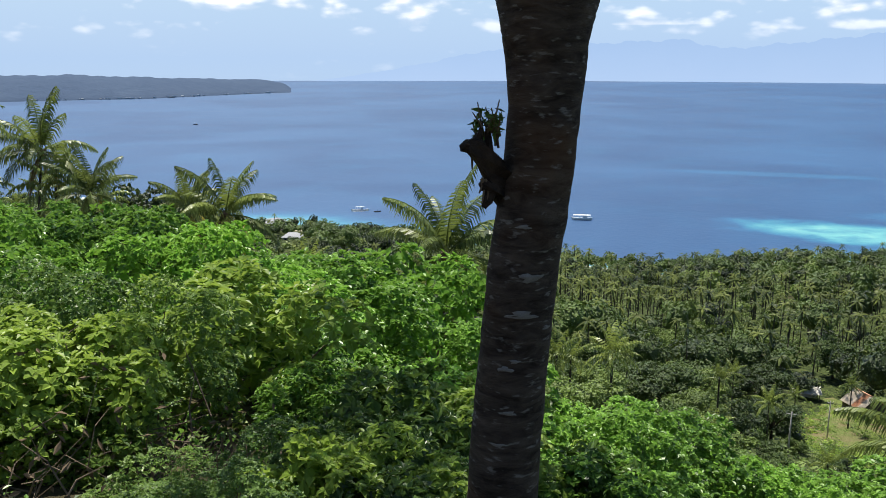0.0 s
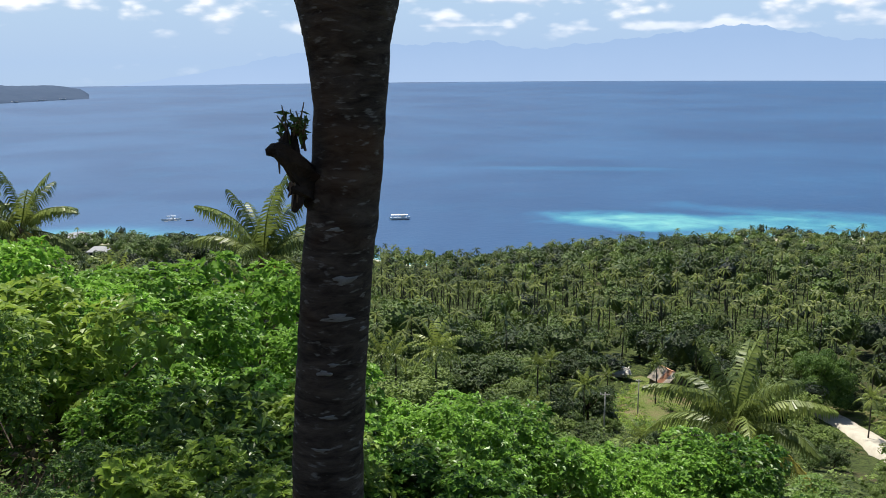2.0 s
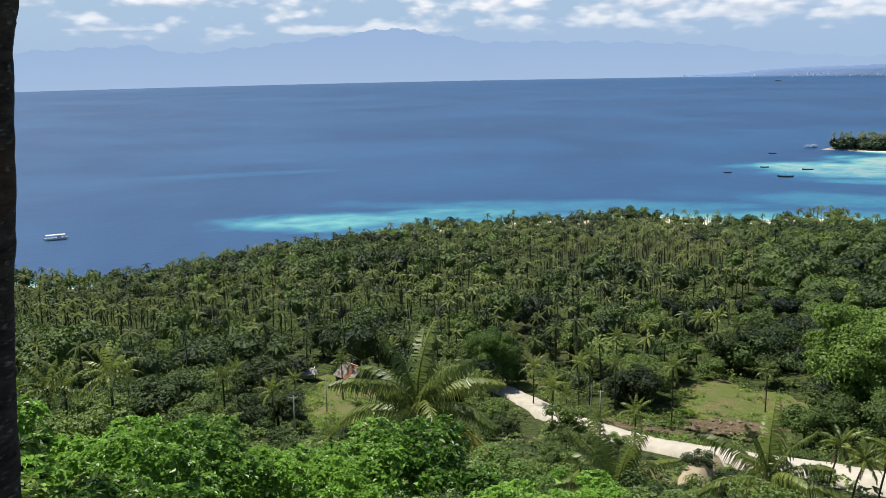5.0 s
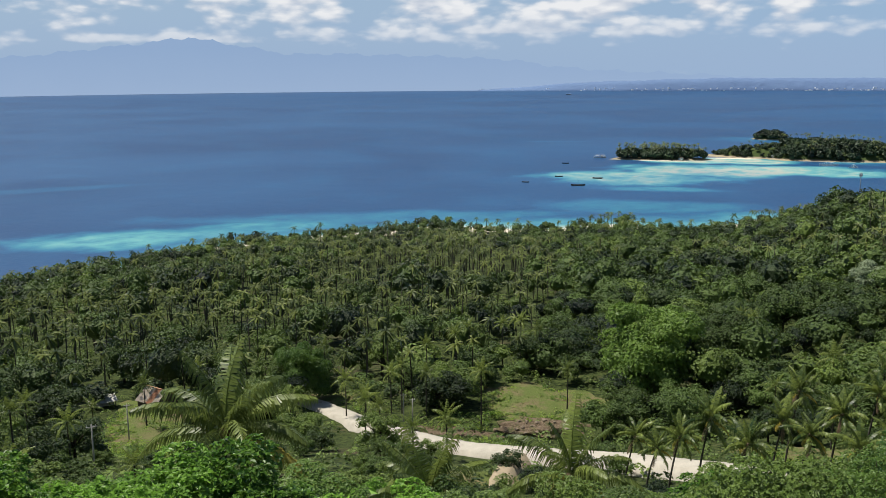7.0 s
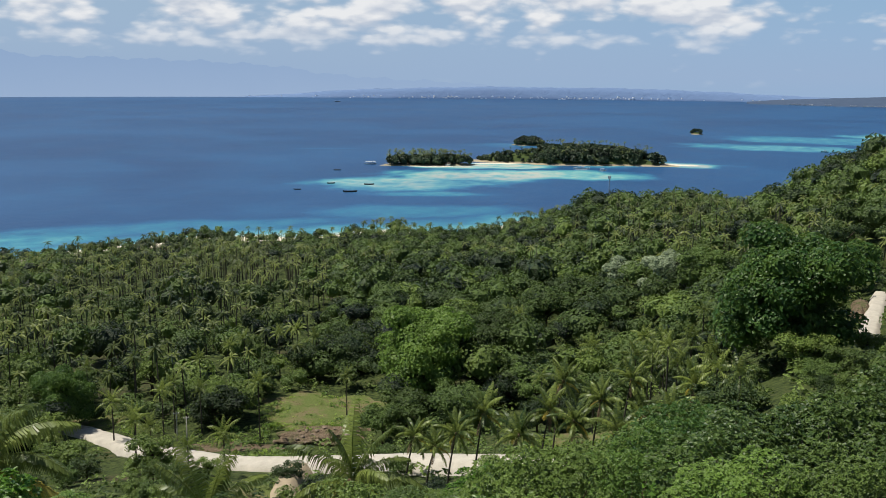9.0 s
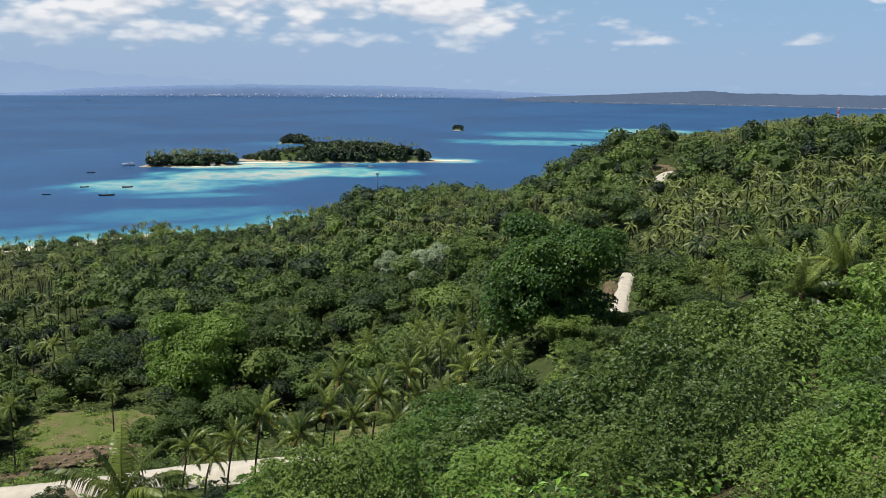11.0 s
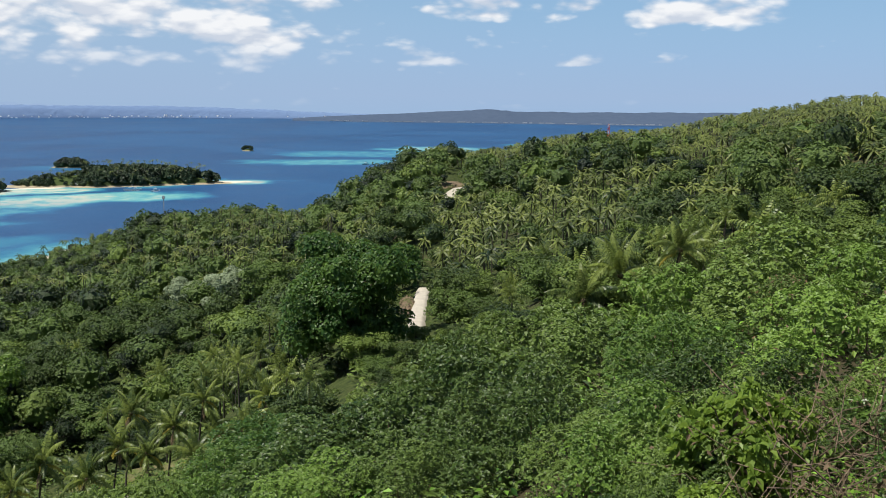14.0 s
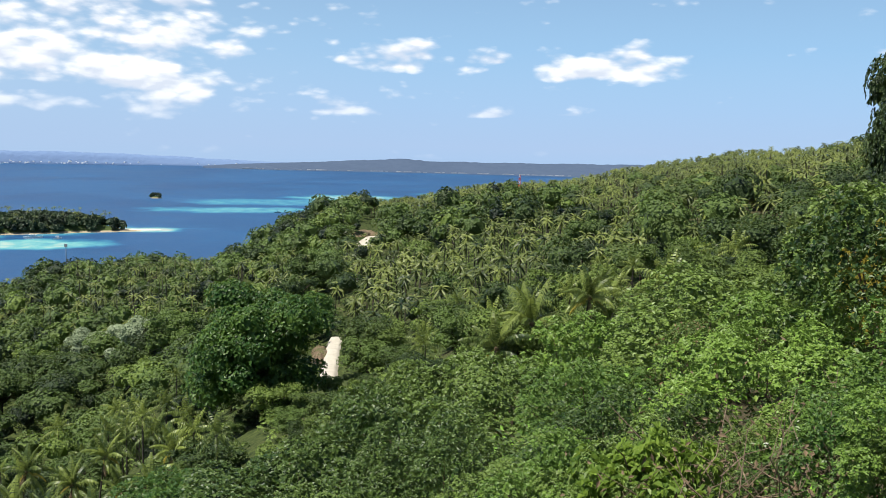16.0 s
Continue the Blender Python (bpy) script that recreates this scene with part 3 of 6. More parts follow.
def woods():
    r = np.random.default_rng(11)
    deg, q, x, y, z = spread(r, 46000, -30, 121, 205, 860, 6.8)
    palm_here = r.uniform(0, 1, len(x)) < palm_share(deg, q, x, y)
    beside_house = (deg > -12.7) & (deg < -8.8) & (q > 420) & (q < 592)
    palm_here &= ~beside_house
    turn = r.uniform(0, 6.28, len(x))
    tint = np.clip(r.normal(0.42, 0.36, len(x)) + 0.3 * lumps(x, y, 21) + np.where((palm_here & (deg > 82)) | ((deg > 66) & (deg < 86) & (q < 470)), 0.15, 0), 0, 1)

    protos, places = [], []
    for i in range(10):
        pv, pt = palm_far(np.random.default_rng(40 + i), 12 if i < 5 else 10, 3.5, 3 if i < 5 else 2)
        places.append([])
        protos.append((pv, pt, np.zeros(len(pt), int)))
    stems = []
    for m in np.nonzero(palm_here)[0]:
        h = r.uniform(8, 15.5) * (0.86 if z[m] < 13 else 0.62 if deg[m] > 80 else 1.0)
        k = r.uniform(0.58, 0.92) * (1.08 if deg[m] > 84 else 1.0) * (1.15 if z[m] < 13 else 1.0)
        places[int(r.integers(5)) + (0 if q[m] < 350 else 5)].append((x[m], y[m], z[m] + h, k, k * r.uniform(0.9, 1.25), turn[m], tint[m]))
        stems.append((x[m], y[m], z[m] - 0.3, 1.0, h + 0.3, turn[m], tint[m]))
    sv, st = tube([(0.7, 0, 0), (0, 0, 1.0)], [0.2, 0.13], 3)
    protos.append((sv, st, np.ones(len(st), int)))
    places.append(stems)
    scatter(protos, places, "coconut_grove", [M_PALM, M_PALMTRUNK], None, "dense grove of tall coconut palms down to the shore", "palm grove")

    # four builds of crown: near and far, small and large, with leaf clumps of about the same size
    protos, places = [], []
    builds = ((230, 4, 0.40), (440, 8, 0.28), (60, 4, 0.72), (110, 7, 0.50))
    for i in range(16):
        cards, lobes, leaf = builds[i // 4]
        pv, pt = crown_far(np.random.default_rng(60 + i), cards, lobes, 1.0, leaf)
        protos.append((pv, pt, np.full(len(pt), int(i % 4 == 3))))
        places.append([])
    for m in np.nonzero(~palm_here)[0]:
        large = r.uniform() < 0.26
        w = r.uniform(4.8, 8.0) if large else r.uniform(2.4, 4.8)
        h = w * r.uniform(0.75, 1.2)
        base = r.uniform(0, 4)
        if z[m] < 15:
            w, h, base = r.uniform(3.4, 5.4), r.uniform(3.6, 5.4), r.uniform(1.5, 4.5)
        elif 8 < deg[m] < 52 and q[m] > 230:
            large, w = False, w * 0.85
        if beside_house[m]:
            large, w, h, base = False, 2.2, 2.0, 0.0
        which = int(r.integers(4)) + (4 if large else 0) + (0 if q[m] < 340 else 8)
        places[which].append((x[m], y[m], z[m] + h * 0.8 + base, w, h, turn[m], tint[m]))
    scatter(protos, places, "broadleaf_woods", [M_TREE, M_MIDTREE], None, "dark green broadleaf trees filling the valley", "woods")

    # low growth under and between the trees
    protos, places = [], []
    for i in range(3):
        pv, pt = crown_far(np.random.default_rng(80 + i), 32, 3, 1.0, 0.75, False)
        protos.append((pv, pt, np.zeros(len(pt), int)))
        places.append([])
    deg, q, x, y, z = spread(r, 7600, -30, 121, 62, 400, 4.8, OPEN)
    far = spread(r, 3000, 80, 121, 300, 640, 6.4, OPEN)
    x, y, z = (np.concatenate(p) for p in zip((x, y, z), far[2:]))
    for a, b, c in zip(x, y, z):
        w = r.uniform(1.2, 2.8)
        places[int(r.integers(3))].append((a, b, c + w * 0.3, w, w * 0.75, r.uniform(0, 6), r.uniform(0.2, 1)))
    scatter(protos, places, "undergrowth", [M_MIDTREE], None, "green undergrowth between the trees", "undergrowth")


woods()

# ---- trees of the nearer slope ----


def tree_data(seed, leaves, leaf, mat, spread_=0.62, lobes=11):
    """A broadleaf tree of unit height: trunk with limbs, and a crown of leaves in uneven masses."""
    r = np.random.default_rng(seed)
    L = [(0, 0, 0.62, 0.24)]
    limbs = [tube([(0, 0, -0.05), (0.01, 0, 0.2), (0.0, 0.01, 0.45), (0.0, 0, 0.62)], [0.035, 0.026, 0.02, 0.012], 7, 0.05, seed)]
    for i in range(lobes):
        a = i * 2.4 + r.uniform(-0.4, 0.4)
        d = spread_ * r.uniform(0.25, 0.62)
        c = (d * np.cos(a), d * np.sin(a), r.uniform(0.24, 0.86), r.uniform(0.12, 0.22))
        L.append(c)
        limbs.append(tube([(0, 0, 0.3), (c[0] * 0.5, c[1] * 0.5, 0.3 + (c[2] - 0.3) * 0.65), c[:3]], [0.014, 0.010, 0.004], 3))
    boughs = L + knobs(L, 2 * lobes + 10, r, -0.4, 0.3, 0.5)
    p, nrm = lobes_surface(boughs, leaves, r, -0.35, 0.92, 0.9, 0.3)
    v, t = leaf_cloud(p, nrm, leaf, leaf * 0.8, r, 0.2, 0.2, 0.3)
    p, nrm = lobes_surface([(c[0], c[1], c[2], c[3] * 0.8) for c in L], leaves // 4, r, -0.8, 0.85)
    inner = leaf_cloud(p, nrm, leaf * 1.9, leaf * 1.5, r, 0.1)
    hearts = [(bv + np.array(c[:3]), bt) for i, c in enumerate(L) for bv, bt in [blob(c[3] * 0.62, 0.3, 1, seed + i, 0.85)]]
    tv, tt = joined(limbs)
    cv, ct = joined([(v, t), inner] + hearts)
    return mesh_data("tree_trunk", tv, tt, M_TRUNK, smooth=True), mesh_data("tree_crown", cv, ct, mat)


TREES = ([tree_data(500 + i, 1500, 0.046, M_MIDTREE if i == 2 else M_TREE, 0.7, 14) for i in range(4)] + [tree_data(510 + i, 1500, 0.046, M_MIDTREE, 0.75) for i in range(2)]
         + [tree_data(520, 9000, 0.029, M_FRESH, 0.75, 34), tree_data(521, 8000, 0.030, M_TREE, 0.7, 28), tree_data(522, 2600, 0.042, M_SILVER, 0.75, 16), tree_data(523, 3200, 0.036, M_MIDTREE, 0.75, 16)])
first_tree = {}


def tree(x, y, z, height, kind, turn, wide=1.0):
    m = Matrix.Translation((x, y, z)) @ Matrix.Rotation(turn, 4, "Z") @ Matrix.Diagonal((height * wide, height * wide, height, 1))
    if kind not in first_tree:
        root = new("tree")
        part("trunk", TREES[kind][0], root)
        part("crown", TREES[kind][1], root)
        label = ("dark green broadleaf tree on the slope", "dark leafy tree with an uneven crown", "rounded dark green tree in the valley", "broadleaf tree with a dense crown",
                 "light green spreading tree on the slope", "fresh green broadleaf tree", "tall bright green spreading tree beside the road", "tall dark spreading tree above the clearing", "silvery grey-green tree among darker trees", "leafy green tree above the near bushes")[kind]
        tagged(root, label, "tree", "trees on the slope")
        first_tree[kind] = root
        root.matrix_basis = m
        return
    copy_thing(first_tree[kind], m).matrix_basis = m


rt = np.random.default_rng(21)
GIANTS = [  # bearing, height angle of the foot, height, kind, width
    (58.0, -20.4, 25, 6, 0.9), (80.9, -16.9, 24, 6, 0.92), (62.0, -18.9, 17, 7, 1.0), (35.4, -20.6, 15, 6, 0.8), (33.6, -20.2, 12, 4, 0.9), (56.4, -22.0, 10, 2, 1.1),
    (44.0, -20.9, 10, 2, 1.1), (45.8, -21.0, 9, 2, 1.2), (47.2, -19.9, 10, 1, 1.1), (50.4, -18.9, 10, 2, 1.1), (52.0, -18.4, 11, 3, 1.1), (42.6, -20.0, 9, 1, 1.1),
    (40.6, -19.2, 11, 5, 1.0), (53.8, -18.5, 9, 2, 1.0), (78.4, -15.4, 14, 5, 1.0), (75.5, -13.5, 16, 0, 1.0), (66.0, -16.0, 16, 3, 1.0), (24.4, -18.4, 11, 0, 1.0), (28.6, -18.6, 11, 3, 1.1),
    (16.0, -21.6, 12, 1, 1.1), (30.2, -19.2, 10, 2, 1.1), (14.6, -18.8, 12, 4, 1.0), (21.2, -22.6, 9, 1, 1.1), (87.3, -14.0, 12, 2, 1.1), (83.2, -11.0, 15, 4, 1.0), (-18.6, -15.4, 16, 3, 0.8), (-6.4, -12.7, 19, 0, 1.0), (85.2, -15.7, 4.5, 5, 1.3), (84.5, -17.1, 4.6, 5, 1.5), (85.7, -16.9, 4.0, 4, 1.5), (73.3, -13.2, 15, 8, 1.2), (70.9, -13.4, 13, 8, 1.1), (77.4, -20.6, 7, 5, 1.5), (76.0, -20.2, 5, 4, 1.5), (80.0, -13.2, 14, 3, 1.0), (68.4, -14.6, 14, 1, 1.0), (84.0, -9.6, 14, 0, 1.0), (101.3, -6.6, 13, 1, 1.0), (-8.0, -12.9, 14, 3, 0.9), (-4.2, -12.6, 16, 3, 1.0),
]
for deg, el, h, kind, wide in GIANTS:
    p = on_ray(deg, el, 100)
    tree(p.x, p.y, p.z, h, kind, rt.uniform(0, 6.28), wide)
deg, q, x, y, z = spread(rt, 6000, -30, 121, 72, 206, 11.2)
tall = []
for b, r0, px, py, pz in zip(deg, q, x, y, z):
    in_front = 30 < b < 66 and r0 < 158
    h = rt.uniform(2.5, 4.5) if in_front else (rt.uniform(6, 11) if r0 > 110 else rt.uniform(4, 7.5))
    if 19 < b < 31 and r0 < 198:
        h = min(h, rt.uniform(2.4, 3.8))
    if 82 < b < 90 and r0 < 160:
        h = min(h, 4.0)
    if 66 < b < 81 and r0 < 165:
        h = min(h, rt.uniform(2.6, 4.2))
    if -6 < b < 30 and r0 < 120:
        h = min(h, 5.5)
    if rt.uniform() < (0.40 if b > 86 else 0.28) and not in_front and not 19 < b < 31 and not 82.5 < b < 88.5:
        tall.append((px, py, pz, rt.uniform(4.5, 7.5) if b > 78 else rt.uniform(7, 12)))
        continue
    tree(px, py, pz, h, 9 if b > 60 and r0 < 122 else int(rt.choice([0, 1, 3, 0, 1] if 50 < b < 74 else [0, 1, 2, 3, 4, 5, 4, 5])), rt.uniform(0, 6.28), rt.uniform(1.0, 1.35))

# ---- palms ----


def frond_arrays(length, tilt, arch, seed, leaflets=34, broad=1.0):
    """One feathered palm frond from the origin out along +x: a bent rib with leaflets that hang from it. The rib, then the leaflets."""
    r = np.random.default_rng(seed)
    s = np.linspace(0, 1, 10)
    bend = np.maximum(tilt - arch * s ** 1.25, -1.5)
    step = length / 9
    line = np.stack([np.concatenate([[0], np.cumsum(np.cos(bend[:-1]) * step)]), 0.10 * length * s ** 2 * r.uniform(-1, 1), np.concatenate([[0], np.cumsum(np.sin(bend[:-1]) * step)])], 1)
    rib = tube(line, 0.035 * (1.1 - s) + 0.006, 4)
    u = np.linspace(0.14, 1.0, leaflets)
    p = np.stack([np.interp(u, s, line[:, i]) for i in range(3)], 1)
    along = unit(np.gradient(p, axis=0))
    pieces = []
    for side in (-1, 1):
        L = length * 0.25 * np.sin(np.pi * np.clip(u * 0.86 + 0.12, 0, 1)) ** 0.6 * r.uniform(0.75, 1.15, leaflets) + 0.08
        hang = np.stack([0 * u, 0 * u, -0.38 - 0.6 * r.uniform(0, 1, leaflets)], 1)
        way = unit(along * 0.6 + np.array([0, side * 0.9, 0.12]) + hang)
        knee = p + way * L[:, None] * 0.42
        tip = knee + unit(way * 0.7 + [0, 0, -1.2]) * L[:, None] * 0.58
        wd = along * (0.030 + 0.006 * length) * broad
        v = np.stack([p - wd * 0.4, p + wd * 0.4, knee + wd * 0.55, knee - wd * 0.55, tip], 1).reshape(-1, 3)
        i = np.arange(leaflets)[:, None] * 5
        t = np.concatenate([i + [0, 1, 2], i + [0, 2, 3], i + [3, 2, 4]], 1).reshape(-1, 3)
        pieces.append((v, t))
    return rib, joined(pieces)


def frond_data(name, length, tilt, arch, mat, seed, leaflets=34, broad=1.0):
    return mesh_data(name, *joined(frond_arrays(length, tilt, arch, seed, leaflets, broad)), mat)


# from the upright young fronds to the hanging old ones: rise at the root, bend over the length
SHAPES = ((1.42, 0.70), (1.16, 1.10), (0.86, 1.40), (0.50, 1.55), (0.08, 1.35), (-0.45, 1.0))
FRONDS = [frond_data("frond", 4.1, a, b, M_FROND, 5 + i, 50, 1.25) for i, (a, b) in enumerate(SHAPES)]
FAR_FRONDS = [frond_data("frond", 3.9, a, b, M_FROND, 15 + i, 18, 3.4) for i, (a, b) in enumerate(SHAPES)]
DRY = [frond_data("dry_frond", 3.6, -0.35, 1.0, M_YELLOW, 21, 44, 1.25), frond_data("dead_frond", 3.0, -0.9, 0.6, M_DEAD, 22, 44, 1.25)]


def palm(deg, el, reach, scale=1.0, seed=0, count=19, dry=3, lean=0.6):
    """A coconut palm whose crown stands at the given bearing and height angle from the view point."""
    r = np.random.default_rng(seed)
    top = bearing(deg, reach, EYE_Z + reach * math.tan(radians(el)))
    base = on_ground(deg - lean, reach)
    root = new("coconut_palm")
    root.location = base
    d = top - base
    s = np.linspace(0, 1, 8)
    line = np.stack([d.x * s ** 1.6, d.y * s ** 1.6, d.z * s], 1)
    v, t = tube(line, 0.17 - 0.07 * s + 0.1 * (s < 0.05), 8, 0.03, seed)
    part("trunk", mesh_data("palm_trunk", v, t, M_PALMTRUNK, smooth=True), root)
    hv, ht = blob(0.30 * scale, 0.3, 1, seed)
    part("crownshaft", mesh_data("crownshaft", hv + np.array(d), ht, M_DEAD), root)
    for i in range(4):
        nv, nt = blob(0.13, 0.1, 1, i)
        part("coconut", mesh_data("coconut", nv + np.array(d) + [0.3 * math.cos(i * 1.7), 0.3 * math.sin(i * 1.7), -0.3], nt, M_PALM), root)
    for i in range(count):
        f = (i + 0.5) / count
        a = i * 2.399 + r.uniform(-0.25, 0.25)
        old = i >= count - dry
        data = DRY[i % 2] if old else (FRONDS if reach < 100 else FAR_FRONDS)[max(0, min(5, int(f * 6.4 + r.uniform(-0.5, 0.5))))]
        ob = part("frond", data, root, "withered yellow frond" if old else "")
        way = Matrix.Rotation(a, 4, "Z") @ Matrix.Rotation(r.uniform(-0.14, 0.14), 4, "Y") @ Matrix.Rotation(r.uniform(-0.2, 0.2), 4, "X")
        ob.matrix_basis = Matrix.Translation(d) @ way @ Matrix.Scale(scale * r.uniform(0.85, 1.1), 4)
    return tagged(root, "coconut palm with feathered green and yellowing fronds", "palm tree", "coconut palms on the slope")


PALMS = [  # bearing, height angle, reach, scale
    (0.2, -12.3, 52, 1.3), (-13.7, -9.5, 62, 1.1), (-15.9, -9.0, 68, 0.85), (-23.9, -5.3, 78, 1.25), (-21.4, -7.9, 70, 0.95),
    (30.4, -22.0, 42, 1.2), (53.2, -25.2, 46, 1.0), (43.7, -26.8, 40, 0.9), (98.2, -11.0, 84, 1.1), (105.6, -11.6, 74, 0.95),
    (116.0, -5.2, 95, 1.05), (62.0, -21.2, 118, 1.15), (60.2, -22.4, 120, 0.95), (64.4, -22.4, 112, 1.0), (66.4, -20.8, 125, 1.05),
    (57.4, -22.6, 132, 0.95), (68.0, -21.4, 118, 1.0), (69.7, -20.0, 122, 0.95), (70.9, -21.8, 112, 1.0), (72.5, -20.8, 116, 0.95), (67.2, -19.0, 130, 1.0), (74.1, -20.2, 112, 0.9), (75.6, -18.6, 120, 0.95), (71.6, -18.6, 126, 0.9), (96.0, -12.6, 80, 0.9), (101.8, -9.2, 92, 0.85), (58.8, -23.2, 128, 0.85),
]
for i, row in enumerate(PALMS):
    palm(*row, seed=100 + i)


def small_palm_data(seed):
    r = np.random.default_rng(seed)
    pieces, n = [], 16
    for i in range(n):
        k = min(5, int((i + 0.5) / n * 6.2))
        v, t = frond_arrays(3.6, *SHAPES[k], seed + i, 10, 4.2)[1]
        rot = np.array(Matrix.Rotation(i * 2.399 + r.uniform(-0.2, 0.2), 3, "Z"))
        pieces.append((v @ rot.T * r.uniform(0.85, 1.1), t))
    return mesh_data("palm_crown", *joined(pieces), M_FROND)


MID_CROWNS = [small_palm_data(700 + 40 * i) for i in range(4)]
bpy_trunk = mesh_data("mid_trunk", *tube([(0, 0, 0), (0.02, 0, 0.3), (0.03, 0, 0.7), (0, 0, 1)], [0.2, 0.15, 0.13, 0.11], 7, 0.03), M_PALMTRUNK, smooth=True)


def mid_palm(x, y, z, h, k, turn, size):
    root = new("coconut_palm")
    root.matrix_basis = Matrix.Translation((x, y, z)) @ Matrix.Rotation(turn, 4, "Z")
    a = part("trunk", bpy_trunk, root)
    a.matrix_basis = Matrix.Diagonal((1, 1, h, 1))
    b = part("crown", MID_CROWNS[k], root)
    b.matrix_basis = Matrix.Translation((0, 0, h)) @ Matrix.Scale(size, 4)
    tagged(root, "tall coconut palm with a bare grey trunk", "palm tree", "coconut palms in the valley")


ROADSIDE = [  # bearing, height angle of the crown, of the foot
    (39.5, -20.2, -22.0), (40.4, -21.0, -22.7), (41.2, -19.0, -22.4), (42.6, -22.4, -24.3), (44.9, -21.8, -24.4), (47.2, -19.0, -22.6), (41.9, -18.6, -21.6), (38.2, -19.3, -21.9),
    (56.7, -17.5, -20.4), (52.9, -18.8, -21.4), (36.9, -17.2, -20.0), (39.7, -16.9, -19.6), (43.6, -17.3, -20.2), (45.5, -16.6, -19.6), (46.4, -16.2, -19.2), (25.5, -18.6, -21.3),
    (22.4, -19.6, -21.4), (20.9, -20.2, -23.0), (24.6, -23.2, -24.6), (28.8, -18.0, -20.2), (48.6, -16.0, -18.6), (49.8, -15.8, -18.4), (51.0, -16.4, -18.8), (75.2, -15.8, -18.2), (76.4, -16.6, -18.8),
    (73.4, -16.6, -19.4), (71.8, -17.2, -19.8), (70.4, -18.6, -20.8), (69.0, -16.8, -19.4), (72.6, -18.0, -20.4), (74.4, -17.4, -19.4), (63.6, -14.8, -17.4), (64.3, -14.9, -17.2), (17.6, -22.2, -24.0),
]
rp = np.random.default_rng(77)
for i, (deg, crown, foot) in enumerate(ROADSIDE):
    p = on_ray(deg, foot, 90)
    r0 = math.hypot(p.x, p.y)
    mid_palm(p.x, p.y, p.z - 0.2, r0 * (math.tan(radians(crown)) - math.tan(radians(foot))), i % 4, rp.uniform(0, 6), rp.uniform(1.1, 1.35) if deg > 66 else rp.uniform(0.85, 1.05))
for px, py, pz, h in tall:
    mid_palm(px, py, pz - 0.2, h, int(rp.integers(4)), rp.uniform(0, 6), rp.uniform(0.75, 1.05))

# ---- bushes on the near slope ----


def shrub_data(seed, leaves, leaf, mat, lobes=8, tall=1.0, ratio=0.62, droop=0.35):
    """A leafy bush about 1 unit in radius: leaves in many small sprays with dark gaps, and stems inside."""
    r = np.random.default_rng(seed)
    L = []
    for i in range(lobes * 3):
        a, d = i * 2.399 + r.uniform(-0.5, 0.5), 0.9 * math.sqrt((i + 0.5) / (lobes * 3))
        top = (1.0 - 0.55 * d * d) * tall
        L.append((d * np.cos(a), d * np.sin(a), top * r.uniform(0.5, 1.15), r.uniform(0.16, 0.34)))
    per = 7 if ratio < 0.75 else 5
    p, nrm = lobes_surface(L, int(leaves * 0.9) // per, r, -0.35, 0.9)
    low = [(l[0] * 1.05, l[1] * 1.05, l[2] * r.uniform(0.2, 0.6), 0.24) for l in L[::2]]
    p2, n2 = lobes_surface(low, leaves // per - len(p), r, -0.8, 0.8)
    outer = sprays(np.concatenate([p, p2]), np.concatenate([nrm, n2]), leaf * 1.12, leaf * 1.12 * ratio, r, per, droop, 0.22, ratio < 0.75)
    deep = [(l[0], l[1], l[2], l[3] * 0.62) for l in L + low]
    p3, n3 = lobes_surface(deep, leaves // 5, r, -0.6, 0.85)
    vv, tt = joined([outer, leaf_cloud(p3, n3, leaf * 1.7, leaf * 1.3, r, 0.1)])
    stems = []
    for lx, ly, lz, lr in L[::3]:
        stems.append(tube([(lx * 0.1, ly * 0.1, -0.2), (lx * 0.6, ly * 0.55, lz * 0.45), (lx, ly, lz)], [0.018, 0.012, 0.004], 4))
    return mesh_data("foliage", vv, tt, mat), mesh_data("stems", *joined(stems), M_TWIG)


# broad leaves, light leaves, fine leaves
SHRUBS = ([shrub_data(300 + i, 6000, 0.058, M_BUSH, 8) for i in range(3)] + [shrub_data(310 + i, 3600, 0.070, M_BUSH_LIGHT, 7) for i in range(2)]
          + [shrub_data(320 + i, 8000, 0.038, M_FINE, 8, 1.0, 0.8, 0.1) for i in range(3)] + [shrub_data(330, 1500, 0.13, M_BUSH, 6), shrub_data(331, 1500, 0.13, M_BUSH_LIGHT, 6)]
          + [shrub_data(340, 8400, 0.038, M_FRESH, 8, 1.0, 0.8, 0.1), shrub_data(341, 4400, 0.062, M_BUSH, 7, 1.0, 0.65, 0.2)]
          + [shrub_data(350, 11000, 0.030, M_FINE, 8, 1.0, 0.8, 0.1), shrub_data(351, 10000, 0.032, M_FRESH, 8, 1.0, 0.8, 0.2), shrub_data(352, 4800, 0.054, M_RUSTY, 8, 1.0, 0.55, 0.1)])
SHRUB_WORDS = ["leafy green bush on the slope"] * 3 + ["light green bush with some dry leaves"] * 2 + ["feathery fine-leaved green bush"] * 3 + ["broad-leaved green bush close by", "light broad-leaved bush close by", "yellow-green bush with small leaves", "fresh green bush with small leaves", "feathery small-leaved bush close by", "dense green small-leaved bush close by", "bush with rusty brown seed heads among green leaves"]
first_shrub = {}


